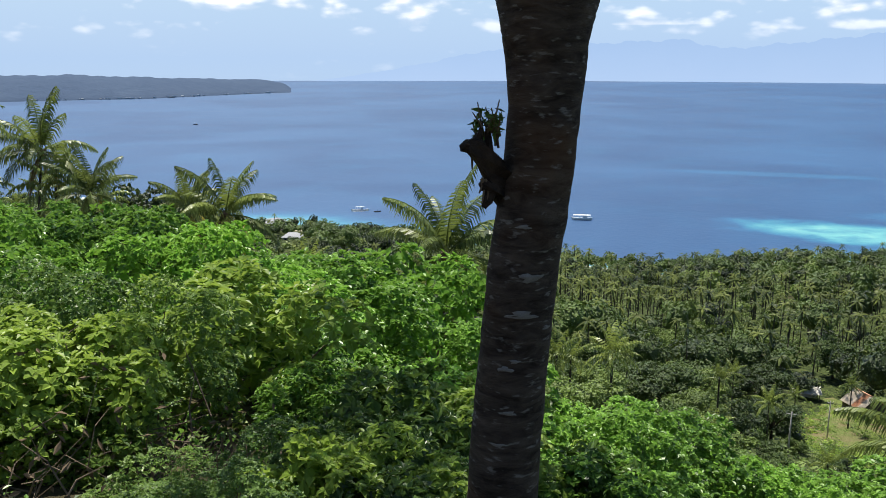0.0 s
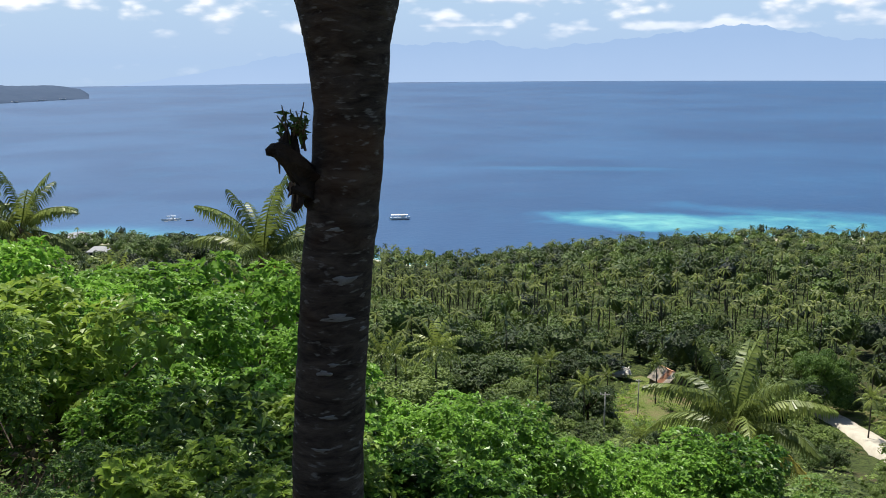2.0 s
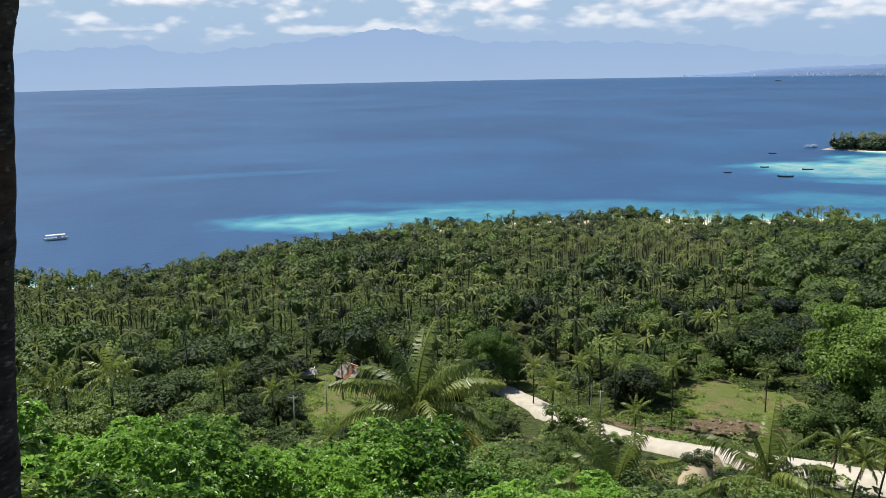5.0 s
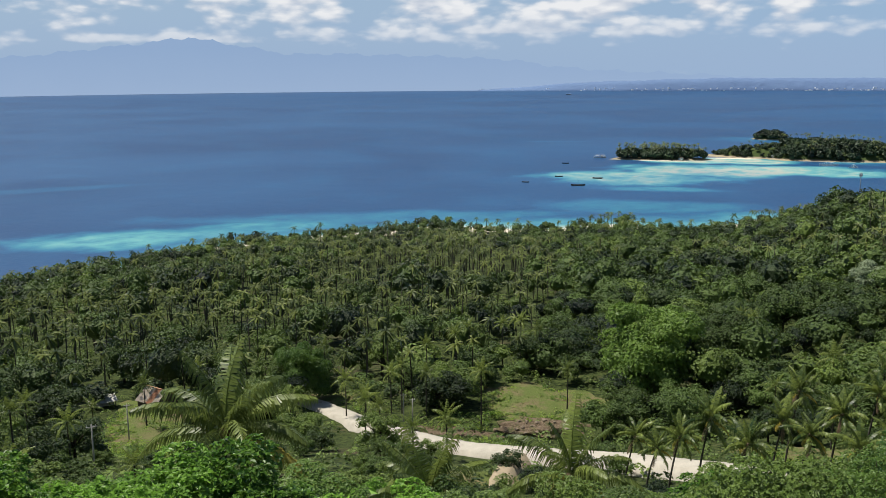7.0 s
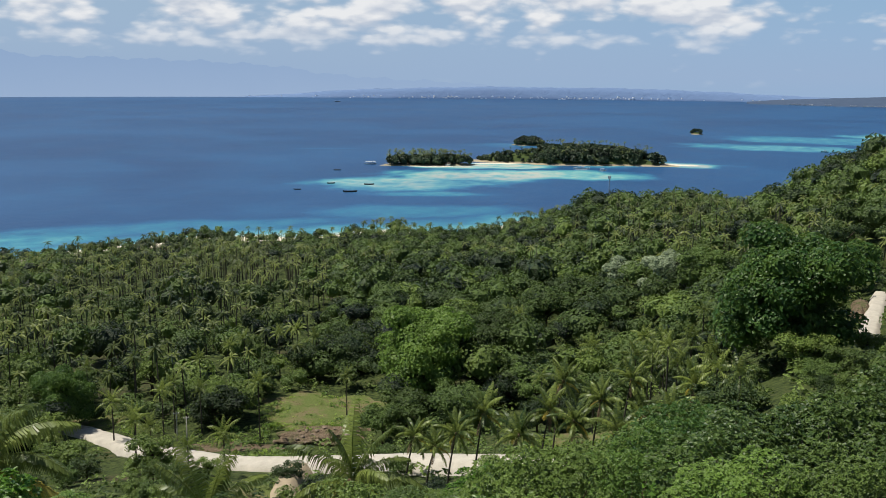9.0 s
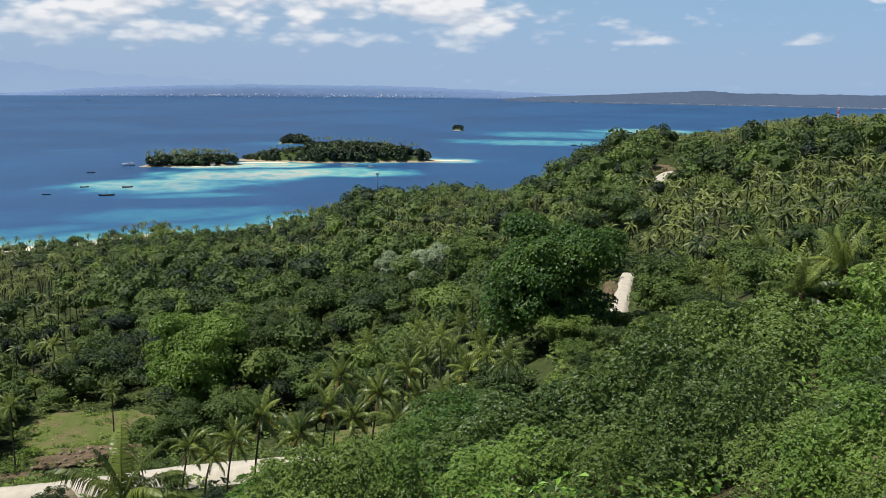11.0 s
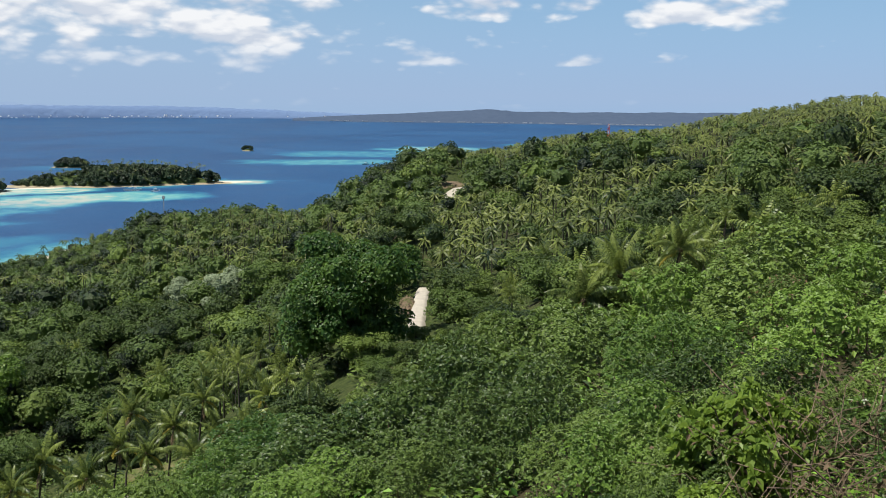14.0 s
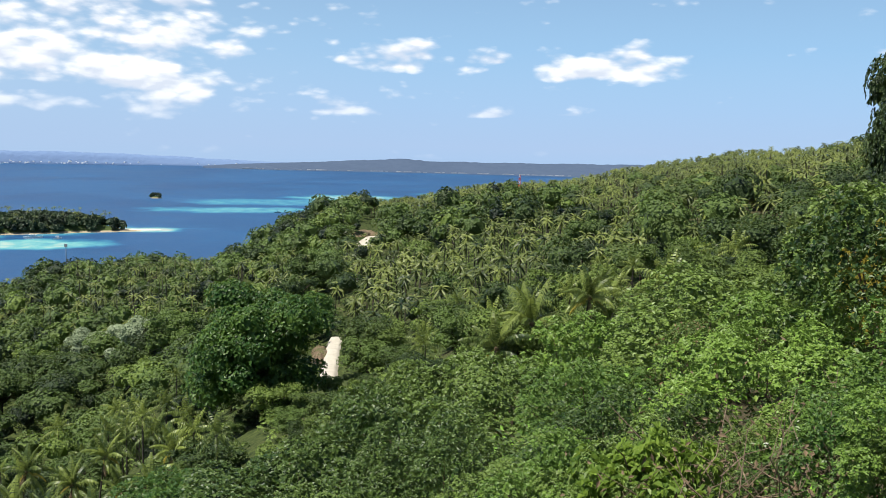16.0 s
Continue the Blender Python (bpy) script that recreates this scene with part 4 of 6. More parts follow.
def shrub(deg, r, size, kind, turn, sink=0.1, squash=1.0):
    p = on_ground(deg, r)
    m = Matrix.Translation((p.x, p.y, p.z - sink * size)) @ Matrix.Rotation(turn, 4, "Z") @ Matrix.Diagonal((size, size, size * squash, 1))
    if kind not in first_shrub:
        root = new("bush")
        root.matrix_basis = m
        part("foliage", SHRUBS[kind][0], root)
        tagged(part("stem_tangle", SHRUBS[kind][1], root), kind="stuff")
        tagged(root, SHRUB_WORDS[kind], "bush", "bushes on the slope")
        first_shrub[kind] = root
        return
    copy_thing(first_shrub[kind], m).matrix_basis = m


SHRUBS.append(shrub_data(353, 2600, 0.085, M_YELLOW, 7))
SHRUBS.append(shrub_data(354, 2400, 0.10, M_DARKBUSH, 6, 1.0, 0.5, 0.1))
SHRUB_WORDS += ["tall bush with yellow leaves", "dark glossy broad-leaved bush in the shade"]
for deg, reach, size, kind, squash in ((104.6, 7.6, 0.55, 9, 1.7), (106.0, 7.2, 0.5, 9, 1.6), (107.0, 7.9, 0.45, 9, 1.9), (118.2, 27, 0.9, 15, 3.2), (119.6, 29, 1.0, 15, 2.6), (-9.5, 5.2, 0.42, 9, 1.3), (-3.5, 4.9, 0.40, 9, 1.3)):
    shrub(deg, reach, size, kind, deg * 1.7, 0.1, squash)
rs = np.random.default_rng(5)
BELTS = [  # from bearing, to bearing, reach, size, kinds
    (-20, -14, 4.4, 0.42, (13, 3, 13, 14)), (-14, 2, 4.4, 0.42, (16, 16, 12, 3)), (-31, -22, 6.6, 0.75, (3, 13, 4)), (-24, -1, 5.6, 0.62, (3, 13, 4, 14)), (-31, 3, 7.6, 0.85, (13, 11, 4, 10)), (-31, 4, 10.5, 1.25, (0, 1, 2, 4)), (-31, 3, 14.5, 1.7, (0, 1, 2)), (-31, 2, 20, 2.1, (0, 1, 2, 11)),
    (-31, 0, 27, 2.5, (0, 1, 11, 11)), (-31, -2, 36, 2.8, (0, 11, 11)), (3, 9, 8.0, 0.8, (16, 16, 11)), (9, 14, 8.0, 0.8, (0, 11, 1)), (4, 15, 12, 1.25, (0, 1, 3, 2)), (2, 18, 18, 1.5, (0, 1, 2, 11)), (18, 34, 18, 1.0, (16, 0, 11)), (0, 60, 28, 2.0, (0, 10, 5, 11)),
    (-2, 66, 42, 2.2, (11, 5, 10, 6)), (30, 64, 15, 1.0, (16, 0, 5)), (28, 72, 60, 2.2, (5, 6, 11)), (62, 104, 14, 1.1, (12, 13, 12)), (64, 106, 21, 1.7, (5, 12, 7, 10, 13)), (66, 108, 31, 2.4, (5, 6, 7, 12, 10)),
    (66, 110, 44, 3.1, (5, 6, 7, 10, 6)), (74, 120, 60, 3.0, (5, 6, 7)), (98, 104.5, 6.8, 0.62, (12, 13, 12)), (118.5, 124, 6.8, 0.62, (12, 13, 12)), (100, 109, 9.5, 0.95, (12, 13, 12, 10)), (114, 124, 10.5, 0.95, (12, 13, 12, 10)), (102, 124, 14, 1.3, (12, 12, 13)), (104, 124, 21, 1.9, (13, 5, 12)), (106, 124, 33, 2.7, (5, 6, 7)),
    (106, 118, 8.4, 0.62, (16, 12, 16)), (107, 117, 10.2, 0.8, (16, 12)), (104.4, 106.4, 7.0, 0.34, (9, 9)), (97, 105, 10.5, 0.9, (12, 13)), (99, 106, 8.2, 0.7, (13, 12)), (-8, 1.5, 5.2, 0.5, (16, 16, 3)), (-7, 2, 6.6, 0.75, (16, 16, 11)), (-4, 1.5, 9.0, 1.0, (16, 2)), (83.2, 86.4, 43, 2.6, (14, 14)), (106.8, 109.2, 22, 1.1, (14, 14)),
]
for b0, b1, reach, size, kinds in BELTS:
    n = max(3, int(radians(b1 - b0) * reach / (size * 1.25)))
    for i in range(n):
        deg = b0 + (b1 - b0) * (i + rs.uniform(0.1, 0.9)) / n
        wild = b0 >= 62
        shrub(deg, reach * rs.uniform(0.86, 1.14), size * ((rs.uniform(0.55, 1.5) if reach > 12 else rs.uniform(0.65, 1.15)) if wild else rs.uniform(0.7, 1.3)), kinds[int(rs.integers(len(kinds)))], rs.uniform(0, 6.28), 0.1, rs.uniform(0.85, 1.35) if wild else rs.uniform(0.85, 1.2))

# ---- creeping growth over the near ground ----


def ground_cover():
    r = np.random.default_rng(55)
    protos, places = [], []
    for i in range(4):
        q = np.random.default_rng(950 + i)
        p = np.stack([q.normal(0, 0.45, 60), q.normal(0, 0.45, 60), q.uniform(0.02, 0.45, 60)], 1)
        pv, pt = leaf_cloud(p, np.tile([[0, 0, 1.0]], (60, 1)), 0.15, 0.085, q, 0.2)
        protos.append((pv, pt, np.full(len(pt), i % 2)))
        places.append([])
    n = 1100
    deg = r.uniform(-31, 122, n)
    q = 3.2 * (72 / 3.2) ** r.uniform(0, 1, n)
    x, y = q * np.sin(np.radians(deg)), q * np.cos(np.radians(deg))
    z = ground(x, y)
    for i in range(n):
        k = np.clip(0.06 * q[i], 0.3, 2.2) * r.uniform(0.8, 1.3)
        places[int(r.integers(4))].append((x[i], y[i], z[i], k, k * 1.1, r.uniform(0, 6), r.uniform(0, 1)))
    scatter(protos, places, "ground_cover", [M_BUSH, M_FINE], None, "creeping leafy growth over the near slope", "undergrowth")


ground_cover()

# ---- the tree by the camera ----


def lichen_bark(k):
    p = world_pos(k)
    m = k.add("ShaderNodeMapping", p)
    m.inputs["Scale"].default_value = (1, 1, 3.2)
    n = k.noise(m.outputs[0], 7.0, 7.0, 0.65, 0.5)
    band = k.noise(m.outputs[0], 26.0, 5.0, 0.6, 0.3)
    spots = k.ramp(k.noise(m.outputs[0], 13.0, 3.0, 0.5, 0.2), [(0.58, 0.0), (0.66, 1.0)])
    col = k.mix(k.ramp(n, [(0.35, 0.0), (0.7, 1.0)]), (0.024, 0.017, 0.013), (0.105, 0.080, 0.063))
    col = k.mix(k.ramp(k.noise(p, 2.4, 2.0), [(0.54, 0.0), (0.70, 0.45)]), col, (0.12, 0.060, 0.028))
    col = k.mix(k.math("MULTIPLY", spots, k.ramp(band, [(0.45, 0.0), (0.62, 0.7)])), col, (0.22, 0.205, 0.185))
    h = k.math("ADD", n, k.math("MULTIPLY", band, 0.6))
    return principled(k, col, 0.9, spec=0.15, normal=bump(k, h, 0.65, 0.018))


M_BARK = material("lichen_bark", lichen_bark)
M_STUB = bark_material("dark_broken_wood", (0.012, 0.008, 0.006), (0.060, 0.040, 0.028), 14.0, 1.0)
M_LICHEN = plain_material("pale_lichen", (0.20, 0.185, 0.165), 0.95, 0, 0.35, 30)


def near_tree():
    root = new("tree")
    d = 3.6
    # middle, height against the eye, width
    rows = [(0.215, -2.45, 0.36), (0.234, -1.778, 0.284), (0.262, -1.329, 0.284), (0.288, -0.998, 0.274), (0.314, -0.727, 0.276), (0.358, -0.416, 0.274), (0.375, -0.202, 0.270), (0.378, 0.006, 0.303),
            (0.375, 0.108, 0.340), (0.375, 0.209, 0.385), (0.375, 0.328, 0.44), (0.37, 0.5, 0.52)]
    line = [(x + 0.009, d, EYE_Z + z) for x, z, _ in rows]
    root.location = line[0]
    at = np.array(line[0])
    s = np.linspace(0, len(rows) - 1, 80)
    fine = np.stack([np.interp(s, np.arange(len(rows)), [p[i] for p in line]) for i in range(3)], 1)
    fine = np.stack([np.convolve(np.pad(c, 4, mode="edge"), np.ones(9) / 9, mode="valid") for c in fine.T], 1)
    rad = np.interp(s, np.arange(len(rows)), [w / 2 for *_, w in rows])
    rad = np.convolve(np.pad(rad, 3, mode="edge"), np.ones(7) / 7, mode="valid")
    v, t = tube(fine, rad, 48, 0.004, 3)
    lump = np.array([noise.fractal(Vector(c * np.array([5, 5, 9])), 1.0, 2.0, 4) for c in v])
    axis = np.stack([np.interp(v[:, 2], fine[:, 2], fine[:, i]) for i in range(3)], 1)
    v = v + unit(v - axis) * (0.006 * lump)[:, None]
    part("trunk", mesh_data("trunk", v - at, t, M_BARK, smooth=True), root, "dark brown bark mottled with pale lichen")
    # the fork above
    top = fine[-1]
    for i, (dx, dy) in enumerate(((-0.9, 0.5), (0.8, 0.2), (0.1, -0.8), (-0.7, 1.4))):
        v, t = tube([top - [0, 0, 0.15], top + [dx * 0.35, dy * 0.3, 0.5], top + [dx, dy, 1.8], top + [dx * 1.9, dy * 2.0, 3.6]], [0.15, 0.13, 0.10, 0.05], 14, 0.02, i)
        part("limb", mesh_data("limb", v - at, t, M_BARK, smooth=True), root)
    r = np.random.default_rng(9)
    # unseen crown added overhead, stretched forward to shade the trunk and near bushes
    L = [(top[0] + x, top[1] + y, top[2] + z, q) for x, y, z, q in ((-1.2, 1.4, 4.0, 1.5), (1.5, 0.8, 4.2, 1.5), (0.2, -1.4, 4.2, 1.3), (0, 0.6, 5.2, 1.7), (-2.0, 3.4, 4.6, 1.6), (-0.4, 3.4, 4.6, 1.5), (-1.3, 5.6, 4.6, 1.5), (-2.5, 6.6, 4.8, 1.5), (-0.7, 7.8, 4.8, 1.5), (0.8, 8.4, 4.8, 1.4), (-2.2, 9.0, 4.8, 1.4), (0.2, 10.0, 4.9, 1.3))]
    p, nrm = lobes_surface(L, 5200, r, -0.9, 0.4)
    part("crown", mesh_data("crown", *(lambda a: (a[0] - at, a[1]))(leaf_cloud(p, nrm, 0.24, 0.14, r)), M_BUSH), root)

    def spot(deg, el, depth=0.0):
        near = d - ARM - depth
        return np.array((near * math.tan(radians(deg)), d - depth, EYE_Z + near / math.cos(radians(deg)) * math.tan(radians(el))))

    # broken branch stub and a second, smaller one
    stub = [tube([spot(4.2, -7.9), spot(3.4, -7.1, 0.05), spot(2.5, -6.0, 0.08), spot(1.95, -5.45, 0.1), spot(1.75, -5.0, 0.1)], [0.052, 0.048, 0.046, 0.040, 0.016], 9, 0.2, 4),
            tube([spot(2.0, -5.6, 0.1), spot(1.4, -5.5, 0.1), spot(1.05, -5.55, 0.1)], [0.034, 0.022, 0.016], 6, 0.2, 5),
            tube([spot(2.2, -5.0, 0.09), spot(2.3, -4.6, 0.09), spot(2.5, -3.9, 0.08)], [0.02, 0.009, 0.003], 5, 0.1, 6),
            tube([spot(2.9, -5.8, 0.07), spot(2.85, -4.9, 0.07), spot(2.8, -4.0, 0.06)], [0.022, 0.014, 0.010], 6, 0.15, 7)]
    v, t = joined(stub)
    part("branch_stub", mesh_data("branch_stub", v - at, t, M_STUB), root, "broken dark branch stub")
    stub = [tube([spot(3.9, -8.6), spot(3.2, -8.1, 0.06), spot(2.6, -7.9, 0.08), spot(2.35, -7.7, 0.08)], [0.040, 0.032, 0.026, 0.012], 8, 0.25, 5),
            tube([spot(3.0, -8.2, 0.07), spot(2.85, -8.9, 0.08), spot(2.6, -9.3, 0.08)], [0.03, 0.02, 0.008], 6, 0.25, 8)]
    v, t = joined(stub)
    part("branch_stub", mesh_data("branch_stub", v - at, t, M_STUB), root)
    for i, (a, b, c, e) in enumerate(((1.6, -5.5, 1.85, -6.9), (2.5, -7.4, 2.5, -9.0), (2.7, -7.5, 2.85, -8.8), (2.45, -7.5, 2.3, -8.4))):
        v, t = tube([spot(a, b, 0.09), spot((a + c) / 2 + 0.12, (b + e) / 2, 0.09), spot(c, e, 0.09)], [0.006, 0.005, 0.003], 5)
        part("hanging_root", mesh_data("hanging_root", v - at, t, M_TWIG), root)
    # epiphyte with narrow leaves above the stub
    pieces, stalks = [], []
    for i in range(15):
        a, b = r.uniform(2.0, 3.6), r.uniform(-5.6, -4.6)
        c, e = a + r.uniform(-0.9, 0.5), b + r.uniform(0.9, 2.3)
        p0, p1 = spot(a, b, 0.06), spot(c, e, r.uniform(0.0, 0.2))
        stalks.append(tube([p0, (p0 + p1) / 2 + r.normal(0, 0.008, 3), p1], [0.005, 0.004, 0.002], 4))
        f = r.uniform(0.3, 1.0, 5)[:, None]
        q = p0 + (p1 - p0) * f
        pieces.append(leaf_cloud(q, r.normal(size=(5, 3)), 0.062, 0.017, r, -0.5, 0.1))
    v, t = joined(pieces)
    part("epiphyte", mesh_data("epiphyte", v - at, t, M_TREE), root, "small epiphyte with narrow dark leaves")
    v, t = joined(stalks)
    part("epiphyte_stalk", mesh_data("epiphyte_stalk", v - at, t, M_TWIG), root)
    # larger lichen patches on the bark
    for deg, el, w, h in ((5.5, -13.3, 0.045, 0.017), (4.95, -15.6, 0.058, 0.017), (6.6, -16.5, 0.02, 0.008), (4.0, -18.9, 0.034, 0.010), (4.6, -18.4, 0.02, 0.008), (5.0, -10.2, 0.03, 0.008), (4.2, -21.5, 0.03, 0.008), (3.6, -23.4, 0.035, 0.008)):
        z = EYE_Z + 3.45 * math.tan(radians(el))
        cx = np.array([np.interp(z, fine[:, 2], fine[:, i]) for i in range(3)])
        rr_ = float(np.interp(z, fine[:, 2], rad))
        off = 3.45 * math.tan(radians(deg)) - cx[0]
        turn = math.asin(max(-0.9, min(0.9, off / rr_)))
        a = np.linspace(0, 2 * np.pi, 14, endpoint=False)
        q = 1 + 0.3 * np.sin(3 * a + deg * 7) + 0.2 * np.sin(5 * a + el)
        ring = []
        for lift, k in ((0.000, 1.0), (0.006, 0.8)):
            th = turn + np.cos(a) * w * q * k / rr_
            ring.append(np.stack([cx[0] + (rr_ + lift) * np.sin(th), cx[1] - (rr_ + lift) * np.cos(th), cx[2] + np.sin(a) * h * q * k], 1))
        v = np.concatenate(ring + [ring[1].mean(0)[None]])
        t = []
        for j in range(14):
            k = (j + 1) % 14
            t += [(j, k, 14 + j), (k, 14 + k, 14 + j), (14 + j, 14 + k, 28)]
        part("lichen", mesh_data("lichen", v - at, t, M_LICHEN, smooth=True), root, "pale grey lichen patch")
    tagged(root, "dark trunk with pale lichen patches and a broken branch stub", "tree")


near_tree()

# ---- roads and open ground ----
M_ROAD = plain_material("pale_concrete_road", (0.43, 0.395, 0.325), 0.9, 0, 0.2, 0.6, 0.2)


def soil_look(k):
    p = world_pos(k)
    n = k.noise(p, 0.5, 6.0, 0.7, 0.3)
    f = k.noise(p, 3.0, 6.0, 0.75)
    col = k.mix(k.ramp(f, [(0.35, 0.0), (0.65, 1.0)]), (0.095, 0.068, 0.043), (0.30, 0.225, 0.15))
    col = k.mix(k.ramp(n, [(0.5, 0.0), (0.62, 0.75)]), col, k.mix(f, (0.04, 0.062, 0.018), (0.13, 0.16, 0.05)))
    return principled(k, col, 0.95, spec=0.1, normal=bump(k, f, 1.0, 0.6))


M_SOIL = material("bare_soil", soil_look)


def grass_look(k):
    p = world_pos(k)
    n = k.noise(p, 0.16, 5.0, 0.65, 0.4)
    f = k.noise(p, 2.2, 6.0, 0.7)
    col = k.mix(f, (0.060, 0.090, 0.024), (0.190, 0.225, 0.066))
    col = k.mix(k.ramp(n, [(0.46, 0.0), (0.60, 0.8)]), col, k.mix(f, (0.13, 0.10, 0.055), (0.27, 0.22, 0.12)))
    return principled(k, col, 0.95, spec=0.1, normal=bump(k, f, 1.0, 0.5))


M_GRASS = material("dry_grass", grass_look)
M_RUBBLE = plain_material("broken_rock", (0.21, 0.165, 0.12), 0.95, 0, 0.4, 1.5, 0.1)
M_DIRT = plain_material("pale_dirt", (0.33, 0.27, 0.18), 0.95, 0, 0.25, 0.8, 0.1)
M_SAND = plain_material("coral_sand", (0.70, 0.64, 0.50), 0.95, 0, 0.15, 0.2, 0.1)
M_WALL = plain_material("white_plaster", (0.74, 0.73, 0.69), 0.8, 0, 0.12, 1.0)
M_WOOD = plain_material("weathered_boards", (0.085, 0.07, 0.055), 0.9, 0, 0.4, 3.0)
M_GREYROOF = plain_material("grey_roof_sheet", (0.30, 0.31, 0.33), 0.8, 0.0, 0.2, 1.5)
M_WHITEROOF = plain_material("pale_roof_sheet", (0.50, 0.48, 0.43), 0.6, 0.1, 0.15, 1.5)
M_RUST = plain_material("rusty_roof_sheet", (0.45, 0.26, 0.16), 0.8, 0.1, 0.5, 1.1)
M_OLDROOF = plain_material("faded_roof_sheet", (0.56, 0.50, 0.42), 0.7, 0.1, 0.35, 1.1)
M_GLASS = plain_material("dark_window_glass", (0.02, 0.025, 0.03), 0.15, 0, 0.1, 1.0, 0.6)
M_POLE = plain_material("grey_pole", (0.36, 0.34, 0.31), 0.8, 0.0, 0.2, 2.0)
M_STEEL = plain_material("galvanised_steel", (0.35, 0.36, 0.38), 0.5, 0.6, 0.2, 2.0)
M_HULL = plain_material("white_boat_paint", (0.80, 0.80, 0.78), 0.4, 0, 0.06, 1.0)
M_DARKHULL = plain_material("dark_boat_timber", (0.05, 0.045, 0.04), 0.7, 0, 0.3, 1.0)
M_RED = plain_material("red_mast_paint", (0.50, 0.06, 0.04), 0.5, 0, 0.15, 2.0)


def ribbon(points, width, lift, sides=1.2, steps=14):
    """A road along points on the ground: a crowned bed with sloping shoulders."""
    p = np.array([q[:2] for q in points], float)
    s = np.concatenate([[0], np.cumsum(np.linalg.norm(np.diff(p, axis=0), axis=1))])
    u = np.linspace(0, s[-1], max(8, int(s[-1] / 1.5)))
    line = np.stack([np.interp(u, s, p[:, 0]), np.interp(u, s, p[:, 1])], 1)
    line = np.stack([np.convolve(np.pad(c, 5, mode="edge"), np.ones(11) / 11, mode="valid") for c in line.T], 1)
    along = unit(np.gradient(line, axis=0))
    side = np.stack([-along[:, 1], along[:, 0]], 1)
    z = np.max([ground(*(line + side * (k * width)).T) for k in (-0.6, -0.3, 0, 0.3, 0.6)], axis=0)
    z = np.max(np.stack([np.roll(np.pad(z, 4, mode="edge"), k) for k in range(-4, 5)]), axis=0)[4:-4]
    z = np.convolve(np.pad(z, 8, mode="edge"), np.ones(17) / 17, mode="valid") + lift
    wob = 1 + 0.06 * np.sin(u * 0.7) + 0.05 * np.sin(u * 1.9 + 1)
    cols = []
    for k, dz in ((-0.5 - sides / width, -2.2), (-0.5, 0.0), (-0.25, 0.05), (0, 0.07), (0.25, 0.05), (0.5, 0.0), (0.5 + sides / width, -2.2)):
        q = line + side * (k * width * wob)[:, None]
        cols.append(np.concatenate([q, (z + dz)[:, None]], 1))
    v = np.stack(cols, 1).reshape(-1, 3)
    n, t = len(line), []
    for i in range(n - 1):
        for j in range(6):
            a = i * 7 + j
            t += [(a, a + 1, a + 7), (a + 1, a + 8, a + 7)]
    return v, np.array(t)


def lane(name, rows, width, lift, label, near=90, mat=M_ROAD):
    v, t = ribbon([on_ray(b, e, near) for b, e in rows], width, lift)
    return tagged(new(name, mesh_data(name, v, t, mat, smooth=True)), label, "road", kind="structure")


lane("road", ROAD_ROWS, 4.6, 0.3, "pale concrete road curving along the valley")
lane("road_2", [(85.15, -15.0), (85.3, -14.3), (85.45, -13.5), (85.55, -12.8), (85.75, -12.1)], 2.7, 0.3, "pale concrete road climbing between the trees", 120)
lane("road_3", [(87.1, -6.5), (87.5, -6.15), (87.9, -5.85), (88.2, -5.7)], 6.0, 0.3, "pale bend of road high on the hill", 350)
lane("path", [(49.8, -24.6), (49.0, -25.3), (48.2, -26.0), (48.8, -26.8)], 2.6, 0.2, "trodden dirt track leaving the road", 100, M_DIRT)


def meadow(name, deg, el, wide, deep, mat, label, rise=0.35, seed=0):
    """A patch of open ground, a soft mound that follows the slope, uneven at its rim."""
    c = on_ray(deg, el, 90)
    a = np.linspace(0, 2 * np.pi, 48, endpoint=False)
    ax = bearing(deg + 90, 1.0)
    ay = bearing(deg, 1.0)
    rows = []
    for k in np.linspace(0, 1, 9):
        q = k * (1 + 0.18 * np.sin(3 * a + seed) + 0.12 * np.sin(7 * a + 2 * seed))
        x = c.x + ax.x * np.cos(a) * wide * q + ay.x * np.sin(a) * deep * q
        y = c.y + ax.y * np.cos(a) * wide * q + ay.y * np.sin(a) * deep * q
        z = ground(x, y) + rise * (1 - k ** 3) * 2 - 0.5 * k ** 6 + 0.12 * lumps(x * 6, y * 6, 5)
        rows.append(np.stack([x, y, z], 1))
    v = np.concatenate(rows)
    t = []
    for i in range(8):
        for j in range(48):
            b, d = i * 48 + j, i * 48 + (j + 1) % 48
            t += [(b, b + 48, d), (d, b + 48, d + 48)]
    return tagged(new(name, mesh_data(name, v, np.array(t), mat, smooth=True)), label, "field", kind="structure")


meadow("meadow", 51.2, -20.9, 16.5, 18, M_GRASS, "grassy clearing with dry patches above the road", 0.5, 1)
meadow("meadow_2", 45.2, -22.8, 12, 5, M_SOIL, "bare brown roadside verge", 0.2, 2)
meadow("meadow_10", 51.6, -22.2, 10, 3.2, M_SOIL, "brown scraped foot of the clearing", 0.5, 14)
meadow("meadow_3", 25.1, -21.4, 8.5, 30, M_GRASS, "steep grassy yard below the hut", 0.4, 3)
meadow("meadow_4", 48.6, -25.6, 11, 8, M_GRASS, "dry grass below the road", 0.3, 4)
meadow("meadow_5", 67.5, -22.6, 12, 8, M_GRASS, "small sunny clearing among palms", 0.5, 5)
meadow("meadow_6", 37.6, -20.4, 7, 6, M_GRASS, "grass verge where the road comes out of the trees", 0.4, 6)
meadow("meadow_7", 12.9, -16.2, 6, 22, M_GRASS, "light green glade in the palm grove", 0.4, 7)
meadow("meadow_8", 26.6, -20.7, 10, 7, M_GRASS, "grassy yard round the hut", 0.3, 11)
